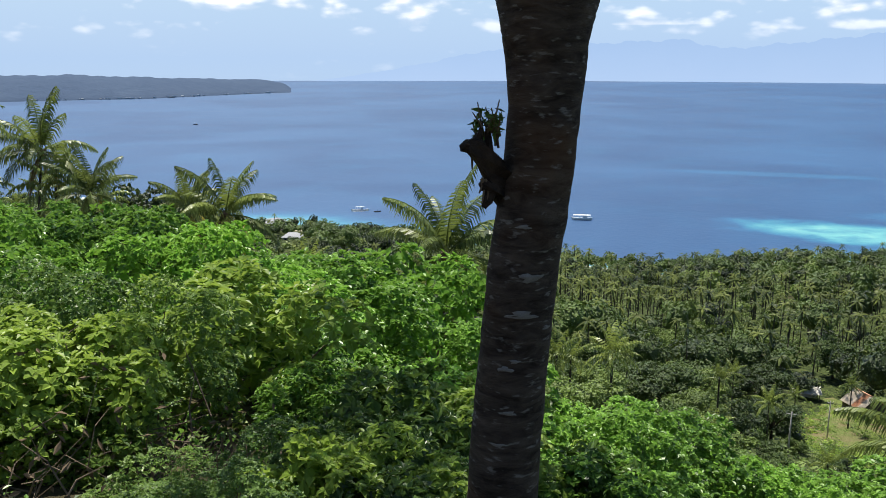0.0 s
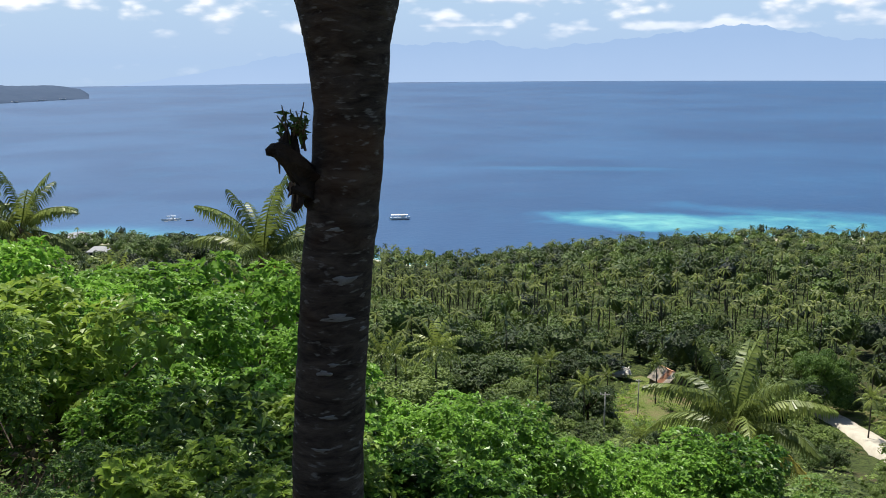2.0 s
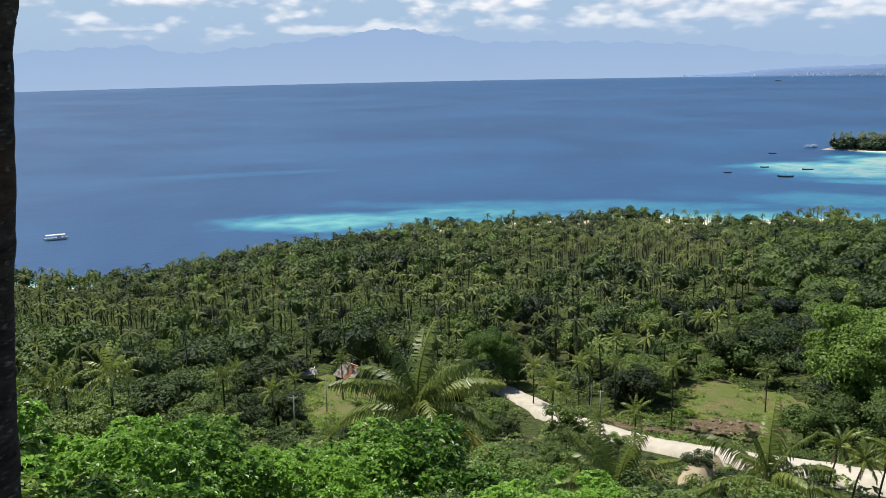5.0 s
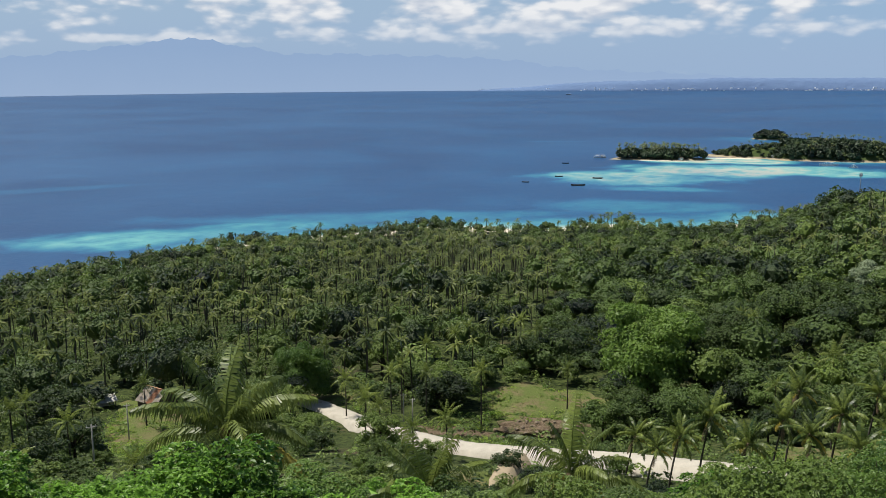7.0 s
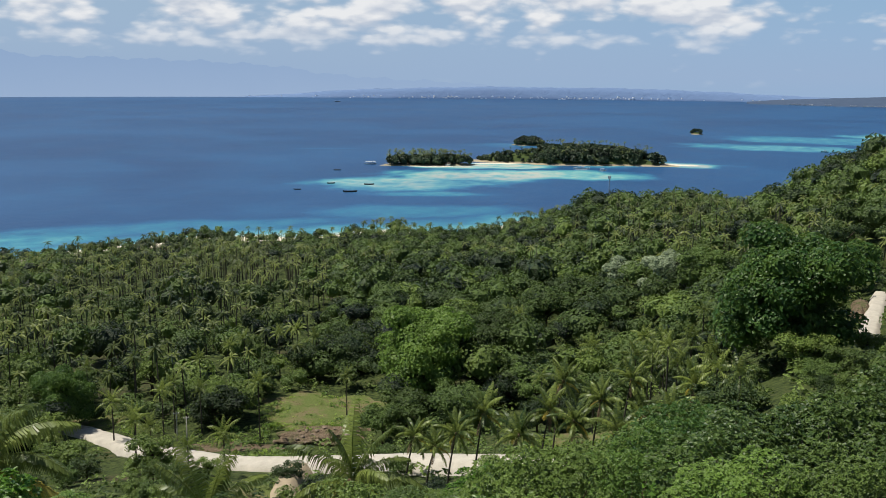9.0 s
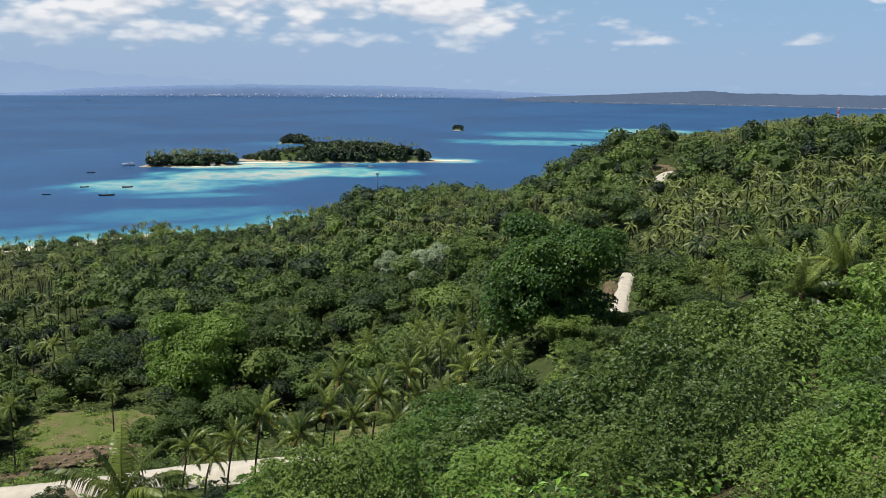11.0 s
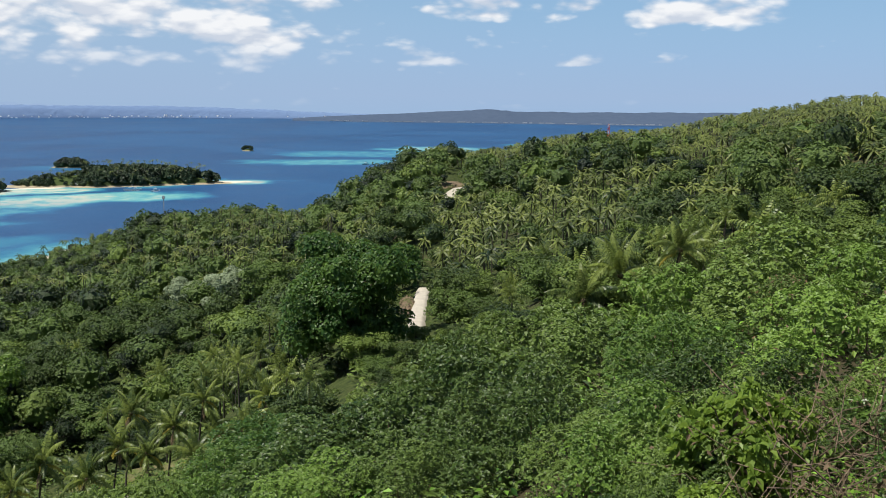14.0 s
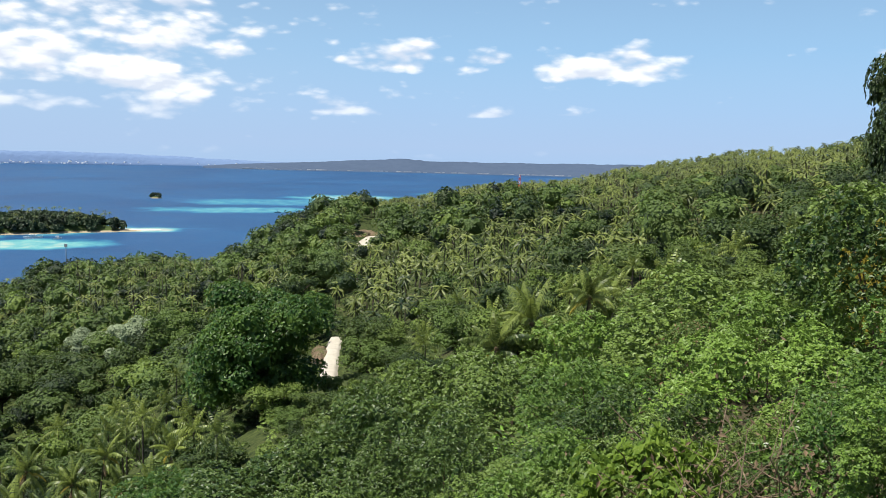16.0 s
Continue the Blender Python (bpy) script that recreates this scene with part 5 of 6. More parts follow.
meadow("meadow_9", 27.4, -20.85, 3.4, 2.2, M_SOIL, "bare trodden earth beside the hut", 0.45, 12)
meadow("bank", 84.6, -13.3, 2.2, 12, M_SOIL, "brown cut bank beside the road", 0.9, 8)
meadow("bank_2", 87.6, -5.6, 8, 9, M_SOIL, "bare slope above the road bend", 0.8, 9)


def soil_heap(deg, el, length, height, seed):
    c = on_ray(deg, el, 100)
    v, t = blob(1.0, 0.5, 4, seed, 1.0)
    v = v * [length, length * 0.4, height]
    ca, sa = math.cos(radians(-deg)), math.sin(radians(-deg))
    v = np.stack([v[:, 0] * ca - v[:, 1] * sa, v[:, 0] * sa + v[:, 1] * ca, v[:, 2]], 1) + np.array(c)
    root = new("soil_heap", mesh_data("soil_heap", v - np.array(c), t, M_SOIL))
    root.location = c
    r = np.random.default_rng(seed)
    for i in range(90):
        sv, st = blob(r.uniform(0.25, 0.8), 0.5, 1, i, 0.7)
        p = v[int(r.integers(len(v)))]
        if p[2] > c.z:
            part("stone", mesh_data("stone", sv + p - np.array(c), st, M_RUBBLE), root)
    tagged(root, "heap of brown earth and broken rock at the roadside", "soil heap")


soil_heap(51.0, -22.7, 9.5, 2.0, 3)

# ---- tufts on the open ground ----


def meadow_tufts():
    r = np.random.default_rng(66)
    protos, places = [], []
    for i in range(3):
        q = np.random.default_rng(970 + i)
        p = np.stack([q.normal(0, 0.4, 22), q.normal(0, 0.4, 22), q.uniform(0.05, 0.6, 22)], 1)
        pv, pt = leaf_cloud(p, np.tile([[0, 0, 1.0]], (22, 1)), 0.5, 0.22, q, -0.3)
        protos.append((pv, pt, np.full(len(pt), i % 2)))
        places.append([])
    for deg, reach, across, deep, n in ((51.2, 210, 4.2, 17, 420), (25.2, 188, 2.6, 32, 520), (48.6, 172, 3.5, 9, 130), (45.4, 196, 3.0, 6, 90), (37.6, 205, 2.0, 8, 60), (67.5, 146, 4.0, 9, 110)):
        a, q = r.uniform(0, 2 * np.pi, n), np.sqrt(r.uniform(0, 1, n))
        b, d = deg + across * q * np.cos(a), reach + deep * q * np.sin(a)
        x, y = d * np.sin(np.radians(b)), d * np.cos(np.radians(b))
        z = ground(x, y)
        for i in range(n):
            if not is_clear(b[i], d[i], []):
                k = r.uniform(0.5, 1.2) * (1.7 if r.uniform() < 0.12 else 1.0)
                places[int(r.integers(3))].append((x[i], y[i], z[i] + 0.4, k, k * r.uniform(0.7, 1.2), r.uniform(0, 6), r.uniform(0, 1)))
    scatter(protos, places, "meadow_tufts", [M_BUSH_LIGHT, M_FRESH], None, "grass tufts and low weeds on the open ground", "undergrowth")


meadow_tufts()

# ---- buildings ----


def corrugated(width, length, mat_name, mat, waves=18, gauge=0.035):
    """A corrugated sheet lying in x (across the waves) and y."""
    n = waves * 4 + 1
    x = np.linspace(-width / 2, width / 2, n)
    z = gauge * np.sin(np.linspace(0, waves * 2 * np.pi, n))
    v = np.concatenate([np.stack([x, np.full(n, y), z + dz], 1) for y, dz in ((0, 0), (length, 0), (0, -0.02), (length, -0.02))])
    t = []
    for i in range(n - 1):
        t += [(i, i + 1, n + i), (i + 1, n + i + 1, n + i), (2 * n + i + 1, 2 * n + i, 3 * n + i), (2 * n + i + 1, 3 * n + i, 3 * n + i + 1)]
    return mesh_data(mat_name, v, np.array(t), mat)


def hut():
    c = on_ray(26.25, -20.15, 100)
    root = new("hut")
    root.matrix_basis = Matrix.Translation((c.x, c.y, c.z - 0.3)) @ Matrix.Rotation(radians(-26 + 40), 4, "Z")
    w, d, h = 6.2, 6.6, 3.2
    for name, size, at in (("wall", (w, 0.12, h), (0, -d / 2, h / 2)), ("wall", (w, 0.12, h), (0, d / 2, h / 2)), ("wall", (0.12, d - 0.12, h), (-w / 2 + 0.06, 0, h / 2)), ("wall", (0.12, d - 0.12, h), (w / 2 - 0.06, 0, h / 2))):
        part(name, mesh_data(name, *slab(size, at, 0.01), M_WOOD), root)
    for sy in (-1, 1):
        v = np.array([(-w / 2, 0, h), (w / 2, 0, h), (0, 0, h + 2.2), (-w / 2, 0.1, h), (w / 2, 0.1, h), (0, 0.1, h + 2.2)]) + [0, sy * d / 2 - 0.05, 0]
        part("gable", mesh_data("gable", v, np.array([(0, 1, 2), (3, 5, 4), (0, 2, 5), (0, 5, 3), (1, 4, 5), (1, 5, 2)]), M_WOOD), root)
    part("door", mesh_data("door", *slab((0.85, 0.06, 1.95), (0.9, -d / 2 - 0.08, 0.98), 0.01), M_DARKHULL), root)
    part("window", mesh_data("window", *slab((0.9, 0.06, 0.8), (-1.1, -d / 2 - 0.08, 1.5), 0.01), M_GLASS), root)
    slope = math.atan2(2.2, w / 2)
    L = (w / 2 + 0.6) / math.cos(slope)
    for sx in (-1, 1):
        for i in range(4):
            mat = (M_OLDROOF, M_RUST, M_OLDROOF, M_OLDROOF)[(i + (sx > 0)) % 4]
            ob = part("roof_sheet", corrugated(2.0, L, "roof_sheet", mat), root)
            m = Matrix.Translation((0, -d / 2 - 0.3 + 0.95 + i * 1.75, h + 2.26)) @ Matrix.Rotation(radians(-90) * sx, 4, "Z")
            ob.matrix_basis = m @ Matrix.Rotation(-slope, 4, "X")
    part("ridge_cap", mesh_data("ridge_cap", *slab((0.4, d + 0.7, 0.06), (0, 0, h + 2.32), 0.02), M_RUST), root)
    tagged(root, "small dark wooden hut with a rusty corrugated roof", "hut")


hut()


def shed(deg, el, w, d, h, turn, label, roof=M_WHITEROOF):
    c = on_ray(deg, el, 100)
    root = new("shed")
    root.matrix_basis = Matrix.Translation((c.x, c.y, c.z - 0.2)) @ Matrix.Rotation(radians(-deg + turn), 4, "Z")
    for sx in (-1, 1):
        for sy in (-1, 1):
            part("post", mesh_data("post", *slab((0.14, 0.14, h), (sx * (w / 2 - 0.2), sy * (d / 2 - 0.2), h / 2), 0.01), M_WOOD), root)
    part("wall", mesh_data("wall", *slab((w - 0.5, 0.1, h * 0.8), (0, d / 2 - 0.25, h * 0.4), 0.01), M_WALL), root)
    ob = part("roof", corrugated(w + 0.6, d + 0.8, "roof", roof, int(w * 4)), root)
    ob.matrix_basis = Matrix.Translation((0, -d / 2 - 0.4, h - 0.15)) @ Matrix.Rotation(radians(9), 4, "X")
    tagged(root, label, "shed")


shed(23.0, -19.75, 6.0, 3.6, 2.3, 8, "open shed with a pale roof beside the yard")
shed(20.6, -20.1, 2.6, 2.2, 2.0, -20, "small lean-to with a pale roof among palms")
shed(32.9, -19.9, 5.0, 3.0, 2.2, 0, "pale roofed shed half hidden by trees")
shed(105.4, -12.2, 3.2, 2.4, 2.2, 15, "small roof half hidden among the palms", M_GREYROOF)
shed(119.0, -3.0, 5.0, 4.0, 2.6, 15, "pale roofed shed high on the hillside")


def window_part(root, x, y, z, w, h, face):
    ob = part("window", mesh_data("window_frame", *slab((w + 0.2, 0.14, h + 0.2), (0, 0, 0), 0.02), M_WALL), root)
    ob.matrix_basis = Matrix.Translation((x, y, z)) @ Matrix.Rotation(face, 4, "Z")
    part("pane", mesh_data("pane", *slab((w, 0.06, h), (0, -0.08, 0)), M_GLASS), ob)


def shore_house(deg, el, w, d, floors, turn, label):
    c = on_ray(deg, el, 300)
    root = new("house")
    root.matrix_basis = Matrix.Translation((c.x, c.y, c.z - 0.5)) @ Matrix.Rotation(radians(-deg + turn), 4, "Z")
    h = floors * 3.0
    part("walls", mesh_data("walls", *slab((w, d, h), (0, 0, h / 2), 0.05), M_WALL), root)
    for f in range(floors):
        part("balcony", mesh_data("balcony", *slab((w, 1.3, 0.18), (0, -d / 2 - 0.66, f * 3 + 0.1), 0.02), M_WALL), root)
        for i in range(int(w / 3)):
            window_part(root, -w / 2 + 1.6 + i * 3, -d / 2 - 0.05, f * 3 + 1.6, 1.5, 1.3, 0)
        for i in range(int(d / 4)):
            for sx in (-1, 1):
                window_part(root, sx * (w / 2 + 0.05), -d / 2 + 2 + i * 4, f * 3 + 1.6, 1.3, 1.2, radians(90) * sx)
    rise, o = 2.6, 0.9
    v = np.array([(-w / 2 - o, -d / 2 - o - 1, h), (w / 2 + o, -d / 2 - o - 1, h), (w / 2 + o, d / 2 + o, h), (-w / 2 - o, d / 2 + o, h), (-w / 4, 0, h + rise), (w / 4, 0, h + rise)])
    low = v.copy()
    low[:, 2] -= 0.2
    t = [(0, 1, 5), (0, 5, 4), (1, 2, 5), (2, 3, 4), (2, 4, 5), (3, 0, 4), (6, 7, 1), (6, 1, 0), (7, 8, 2), (7, 2, 1), (8, 9, 3), (8, 3, 2), (9, 6, 0), (9, 0, 3), (6, 9, 8), (6, 8, 7)]
    part("roof", mesh_data("roof", np.concatenate([v, low]), np.array(t), M_GREYROOF), root, "grey sheet roof")
    tagged(root, label, "house")


shore_house(-10.8, -10.5, 17, 9, 2, 25, "two-storey white house with a grey roof near the beach")
shore_house(-9.6, -11.2, 11, 8, 1, -15, "low white house with a grey roof near the beach")
shore_house(-3.6, -11.15, 9, 6, 1, 10, "small beach house with a grey roof")


def pole(deg, el, height, arm, label):
    c = on_ray(deg, el, 90)
    root = new("utility_pole")
    root.matrix_basis = Matrix.Translation((c.x, c.y, c.z - 0.4)) @ Matrix.Rotation(radians(-deg), 4, "Z")
    part("post", mesh_data("post", *tube([(0, 0, 0), (0, 0, height * 0.5), (0.05, 0, height)], [0.16, 0.13, 0.1], 8), M_POLE, smooth=True), root)
    part("crossarm", mesh_data("crossarm", *slab((arm, 0.12, 0.12), (0, 0, height - 0.4), 0.01), M_POLE), root)
    for sx in (-0.42, 0.0, 0.42):
        part("insulator", mesh_data("insulator", *tube([(sx * arm, 0, height - 0.34), (sx * arm, 0, height - 0.1)], [0.06, 0.04], 6), M_WALL), root)
    tagged(root, label, "utility pole", "utility poles along the road")
    return c + Vector((0, 0, height - 0.5))


tops = [pole(24.4, -22.1, 9.5, 1.2, "slender grey utility pole on the grassy slope"), pole(22.25, -23.4, 8.5, 1.6, "grey utility pole with a pale lamp arm"),
        pole(42.0, -22.6, 9.0, 1.2, "grey utility pole by the road"), pole(42.6, -22.8, 8.5, 1.2, "grey utility pole by the road")]
for a, b in ((0, 1), (0, 2), (2, 3)):
    s = np.linspace(0, 1, 12)[:, None]
    q = np.array(tops[a]) * (1 - s) + np.array(tops[b]) * s - np.array([0, 0, 1.4]) * 4 * s * (1 - s)
    tagged(new("power_line", mesh_data("power_line", *tube(q, np.full(12, 0.02), 4), M_DARKHULL)), "thin dark power line between poles", "cable", "power lines")


def phone_mast(deg, foot, top):
    c = on_ray(deg, foot, 400)
    r0 = math.hypot(c.x, c.y)
    h = EYE_Z + r0 * math.tan(radians(top)) - c.z
    root = new("phone_mast")
    root.location = c
    part("pole", mesh_data("pole", *tube([(0, 0, -0.5), (0, 0, h * 0.6), (0, 0, h)], [0.6, 0.45, 0.3], 10), M_STEEL, smooth=True), root)
    for i in range(6):
        a = i * math.pi / 3
        part("antenna", mesh_data("antenna", *slab((0.5, 0.3, 2.4), (1.1 * math.cos(a), 1.1 * math.sin(a), h - 1.6), 0.04, a), M_STEEL), root)
    part("platform", mesh_data("platform", *tube([(0, 0, h - 3.1), (0, 0, h - 2.9)], [1.5, 1.5], 16), M_STEEL), root)
    part("rod", mesh_data("rod", *tube([(0, 0, h), (0, 0, h + 2.2)], [0.08, 0.04], 6), M_STEEL), root)
    tagged(root, "grey phone mast standing above the trees", "phone mast")


phone_mast(69.65, -7.7, -6.1)


def lattice_mast(deg, foot, top):
    c = on_ray(deg, foot, 400)
    r0 = math.hypot(c.x, c.y)
    h = EYE_Z + r0 * math.tan(radians(top)) - c.z
    root = new("lattice_mast")
    root.location = c
    n = 7
    for sx, sy in ((-1, -1), (1, -1), (1, 1), (-1, 1)):
        part("leg", mesh_data("leg", *tube([(sx * 0.9, sy * 0.9, -0.5), (sx * 0.35, sy * 0.35, h)], [0.1, 0.08], 5), M_RED), root)
    for i in range(n):
        z0, z1 = h * i / n, h * (i + 1) / n
        k0, k1 = 0.9 - 0.55 * i / n, 0.9 - 0.55 * (i + 1) / n
        mat = M_RED if i % 2 else M_HULL
        pieces = []
        for j in range(4):
            p = [(-1, -1), (1, -1), (1, 1), (-1, 1)][j]
            q = [(-1, -1), (1, -1), (1, 1), (-1, 1)][(j + 1) % 4]
            pieces.append(tube([(p[0] * k0, p[1] * k0, z0), (q[0] * k1, q[1] * k1, z1)], [0.05, 0.05], 4))
            pieces.append(tube([(q[0] * k0, q[1] * k0, z0), (p[0] * k1, p[1] * k1, z1)], [0.05, 0.05], 4))
        part("bracing", mesh_data("bracing", *joined(pieces), mat), root)
    tagged(root, "red and white lattice mast on the ridge", "mast")


lattice_mast(97.15, -3.0, -1.6)

# ---- islands ----


def island_ground(name, deg, r0, wide, deep, height, beach, label, seed):
    """A low island: a sandy skirt with a rounded back."""
    c = bearing(deg, r0)
    ax, ay = bearing(deg + 90, 1.0), bearing(deg, 1.0)
    a = np.linspace(0, 2 * np.pi, 72, endpoint=False)
    rows = []
    edge = 1 + 0.13 * np.sin(2 * a + seed) + 0.09 * np.sin(5 * a + 2 * seed) + 0.05 * np.sin(9 * a)
    prof = [(0.0, height), (0.3, height * 0.95), (0.6, height * 0.7), (0.8, height * 0.3 + 1.2), (0.9, 1.3), (1.0 + beach * 0.5, 0.35), (1.06 + beach, -0.6)]
    for k, z in prof:
        x = c.x + (ax.x * np.cos(a) * wide + ay.x * np.sin(a) * deep) * k * edge
        y = c.y + (ax.y * np.cos(a) * wide + ay.y * np.sin(a) * deep) * k * edge
        rows.append(np.stack([x, y, np.full(72, z)], 1))
    v = np.concatenate(rows)
    t = []
    for i in range(len(prof) - 1):
        for j in range(72):
            b, d = i * 72 + j, i * 72 + (j + 1) % 72
            t += [(b, b + 72, d), (d, b + 72, d + 72)]
    return tagged(new(name, mesh_data(name, v, np.array(t), M_ISLE, smooth=True)), label, "island", kind="structure"), c, ax, ay, edge


def isle_look(k):
    p = world_pos(k)
    f = k.noise(p, 0.2, 5.0)
    z = k.add("ShaderNodeSeparateXYZ", p).outputs[2]
    up = k.add("ShaderNodeMapRange", z, 1.2, 2.4, 0.0, 1.0).outputs[0]
    col = k.mix(up, k.mix(f, (0.26, 0.21, 0.13), (0.42, 0.36, 0.25)), k.mix(f, (0.03, 0.05, 0.015), (0.09, 0.12, 0.04)))
    return principled(k, col, 0.95, spec=0.1)


M_ISLE = material("island_soil", isle_look)


def island(name, deg, r0, wide, deep, height, beach, trees, crown, palms, label, seed, full=0.9):
    _, c, ax, ay, edge = island_ground(name, deg, r0, wide, deep, height, beach, label, seed)
    r = np.random.default_rng(seed)
    protos, places = [], []
    for i in range(3):
        pv, pt = crown_far(np.random.default_rng(900 + i), 44, 5, 1.0, 1.2)
        protos.append((pv, pt, np.zeros(len(pt), int)))
        places.append([])
    for i in range(3):
        pv, pt = palm_far(np.random.default_rng(910 + i), 9, 3.6, 2)
        protos.append((pv, pt, np.ones(len(pt), int)))
        places.append([])
    sv, st = tube([(0.5, 0, 0), (0, 0, 1.0)], [0.2, 0.13], 3)
    protos.append((sv, st, np.full(len(st), 2)))
    places.append([])
    for _ in range(trees):
        a = r.uniform(0, 2 * np.pi)
        k = math.sqrt(r.uniform(0, 1)) * full
        e = float(np.interp(a, np.linspace(0, 2 * np.pi, 72, endpoint=False), edge))
        x = c.x + (ax.x * math.cos(a) * wide + ay.x * math.sin(a) * deep) * k * e
        y = c.y + (ax.y * math.cos(a) * wide + ay.y * math.sin(a) * deep) * k * e
        z = float(np.interp(k, [0, 0.3, 0.6, 0.8, 0.9, 1], [height, height * 0.95, height * 0.7, height * 0.3 + 1.2, 1.3, 0.5]))
        crown_ = crown * (0.55 if name == "island_2" and k * math.cos(a) < -0.35 else 1.0)
        if r.uniform() < palms:
            h = crown_ * r.uniform(0.7, 1.15)
            places[3 + int(r.integers(3))].append((x, y, z + h, 1.0, 1.0, r.uniform(0, 6), r.uniform()))
            places[6].append((x, y, z - 0.3, 1.0, h, r.uniform(0, 6), 0.5))
        else:
            w = crown_ * r.uniform(0.28, 0.46)
            places[int(r.integers(3))].append((x, y, z + crown_ * 0.30 * r.uniform(0.6, 1.4), w, crown_ * 0.42, r.uniform(0, 6), r.uniform(0, 0.8)))
    return scatter(protos, places, name + "_trees", [M_ISLEAF, M_PALM, M_PALMTRUNK], None, "dense dark trees and palms covering the small island", "island trees")


island("island", 58.2, 1228, 54, 24, 2.0, 0.06, 260, 17, 0.4, "small flat island with a sandy rim", 1, 0.95)
island("island_2", 67.3, 1285, 122, 48, 15, 0.06, 620, 17, 0.12, "wooded island with a sandy rim", 2, 0.92)
island("island_3", 64.55, 1592, 25, 16, 7, 0.0, 60, 15, 0.0, "rocky islet crowned with trees", 3, 1.0)
island("island_4", 74.75, 1996, 13, 10, 5, 0.0, 24, 11, 0.0, "tiny rocky islet crowned with trees", 4, 1.0)


def sand_spit(name, deg, r0, wide, deep, label, seed):
    c = bearing(deg, r0)
    ax, ay = bearing(deg + 90, 1.0), bearing(deg, 1.0)
    a = np.linspace(0, 2 * np.pi, 40, endpoint=False)
    rows = []
    for k, z in ((0, 0.9), (0.6, 0.7), (0.9, 0.25), (1.05, -0.4)):
        q = k * (1 + 0.2 * np.sin(2 * a + seed) + 0.1 * np.sin(5 * a))
        rows.append(np.stack([c.x + (ax.x * np.cos(a) * wide + ay.x * np.sin(a) * deep) * q, c.y + (ax.y * np.cos(a) * wide + ay.y * np.sin(a) * deep) * q, np.full(40, z)], 1))
    v = np.concatenate(rows)
    t = []
    for i in range(3):
        for j in range(40):
            b, d = i * 40 + j, i * 40 + (j + 1) % 40
            t += [(b, b + 40, d), (d, b + 40, d + 40)]
    return tagged(new(name, mesh_data(name, v, np.array(t), M_SAND, smooth=True)), label, "beach", kind="structure")


sand_spit("beach", 73.2, 1283, 34, 10, "white sand spit at the island's end", 1)
sand_spit("beach_2", 62.6, 1250, 30, 6, "tan sand bar between the islands", 2)
sand_spit("beach_3", 58.6, 1202, 30, 3, "tan sand rim of the small island", 3)
for i, (b, r0, w) in enumerate(((64.9, 1262, 7), (64.2, 1266, 6), (70.9, 1268, 6), (59.5, 1208, 5))):
    c = bearing(b, r0, 0.9)
    root = new("beach_hut")
    root.matrix_basis = Matrix.Translation(c) @ Matrix.Rotation(radians(-b + 12 * i), 4, "Z")
    part("walls", mesh_data("walls", *slab((w, 4, 2.6), (0, 0, 1.3), 0.03), M_WALL), root)
    v = np.array([(-w / 2 - 0.5, -2.6, 2.5), (w / 2 + 0.5, -2.6, 2.5), (w / 2 + 0.5, 2.6, 2.5), (-w / 2 - 0.5, 2.6, 2.5), (-w / 2 - 0.5, 0, 4.2), (w / 2 + 0.5, 0, 4.2)])
    part("roof", mesh_data("roof", v, np.array([(0, 1, 5), (0, 5, 4), (2, 3, 4), (2, 4, 5), (0, 4, 3), (1, 2, 5), (0, 2, 1), (0, 3, 2)]), (M_GREYROOF, M_WOOD, M_WHITEROOF, M_WOOD)[i]), root)
    tagged(root, "small beach hut under the island's trees", "hut", "beach huts on the island")

# ---- boats ----


def hull_data(length, beam, height, mat):
    s = np.linspace(-1, 1, 13)
    half = beam / 2 * np.clip(1 - np.abs(s) ** 3.2, 0.02, 1)
    rows = []
    for k, z in ((0.55, -0.3), (0.9, height * 0.4), (1.0, height)):
        rows.append(np.stack([s * length / 2 * (0.9 + 0.1 * k), half * k, np.full(13, z) + 0.35 * height * s ** 4 * (z > 0)], 1))
    left = np.stack(rows, 1).reshape(-1, 3)
    v = np.concatenate([left, left * [1, -1, 1]])
    t = []
    for base, flip in ((0, 1), (39, 0)):
        for i in range(12):
            for j in range(2):
                a = base + i * 3 + j
                q = [(a, a + 3, a + 1), (a + 1, a + 3, a + 4)]
                t += [x[::-1] for x in q] if flip else q
    for i in range(12):
        a, b = i * 3 + 2, 39 + i * 3 + 2
        t += [(a, a + 3, b), (b, a + 3, b + 3)]
    return mesh_data("hull", v, np.array(t), mat)


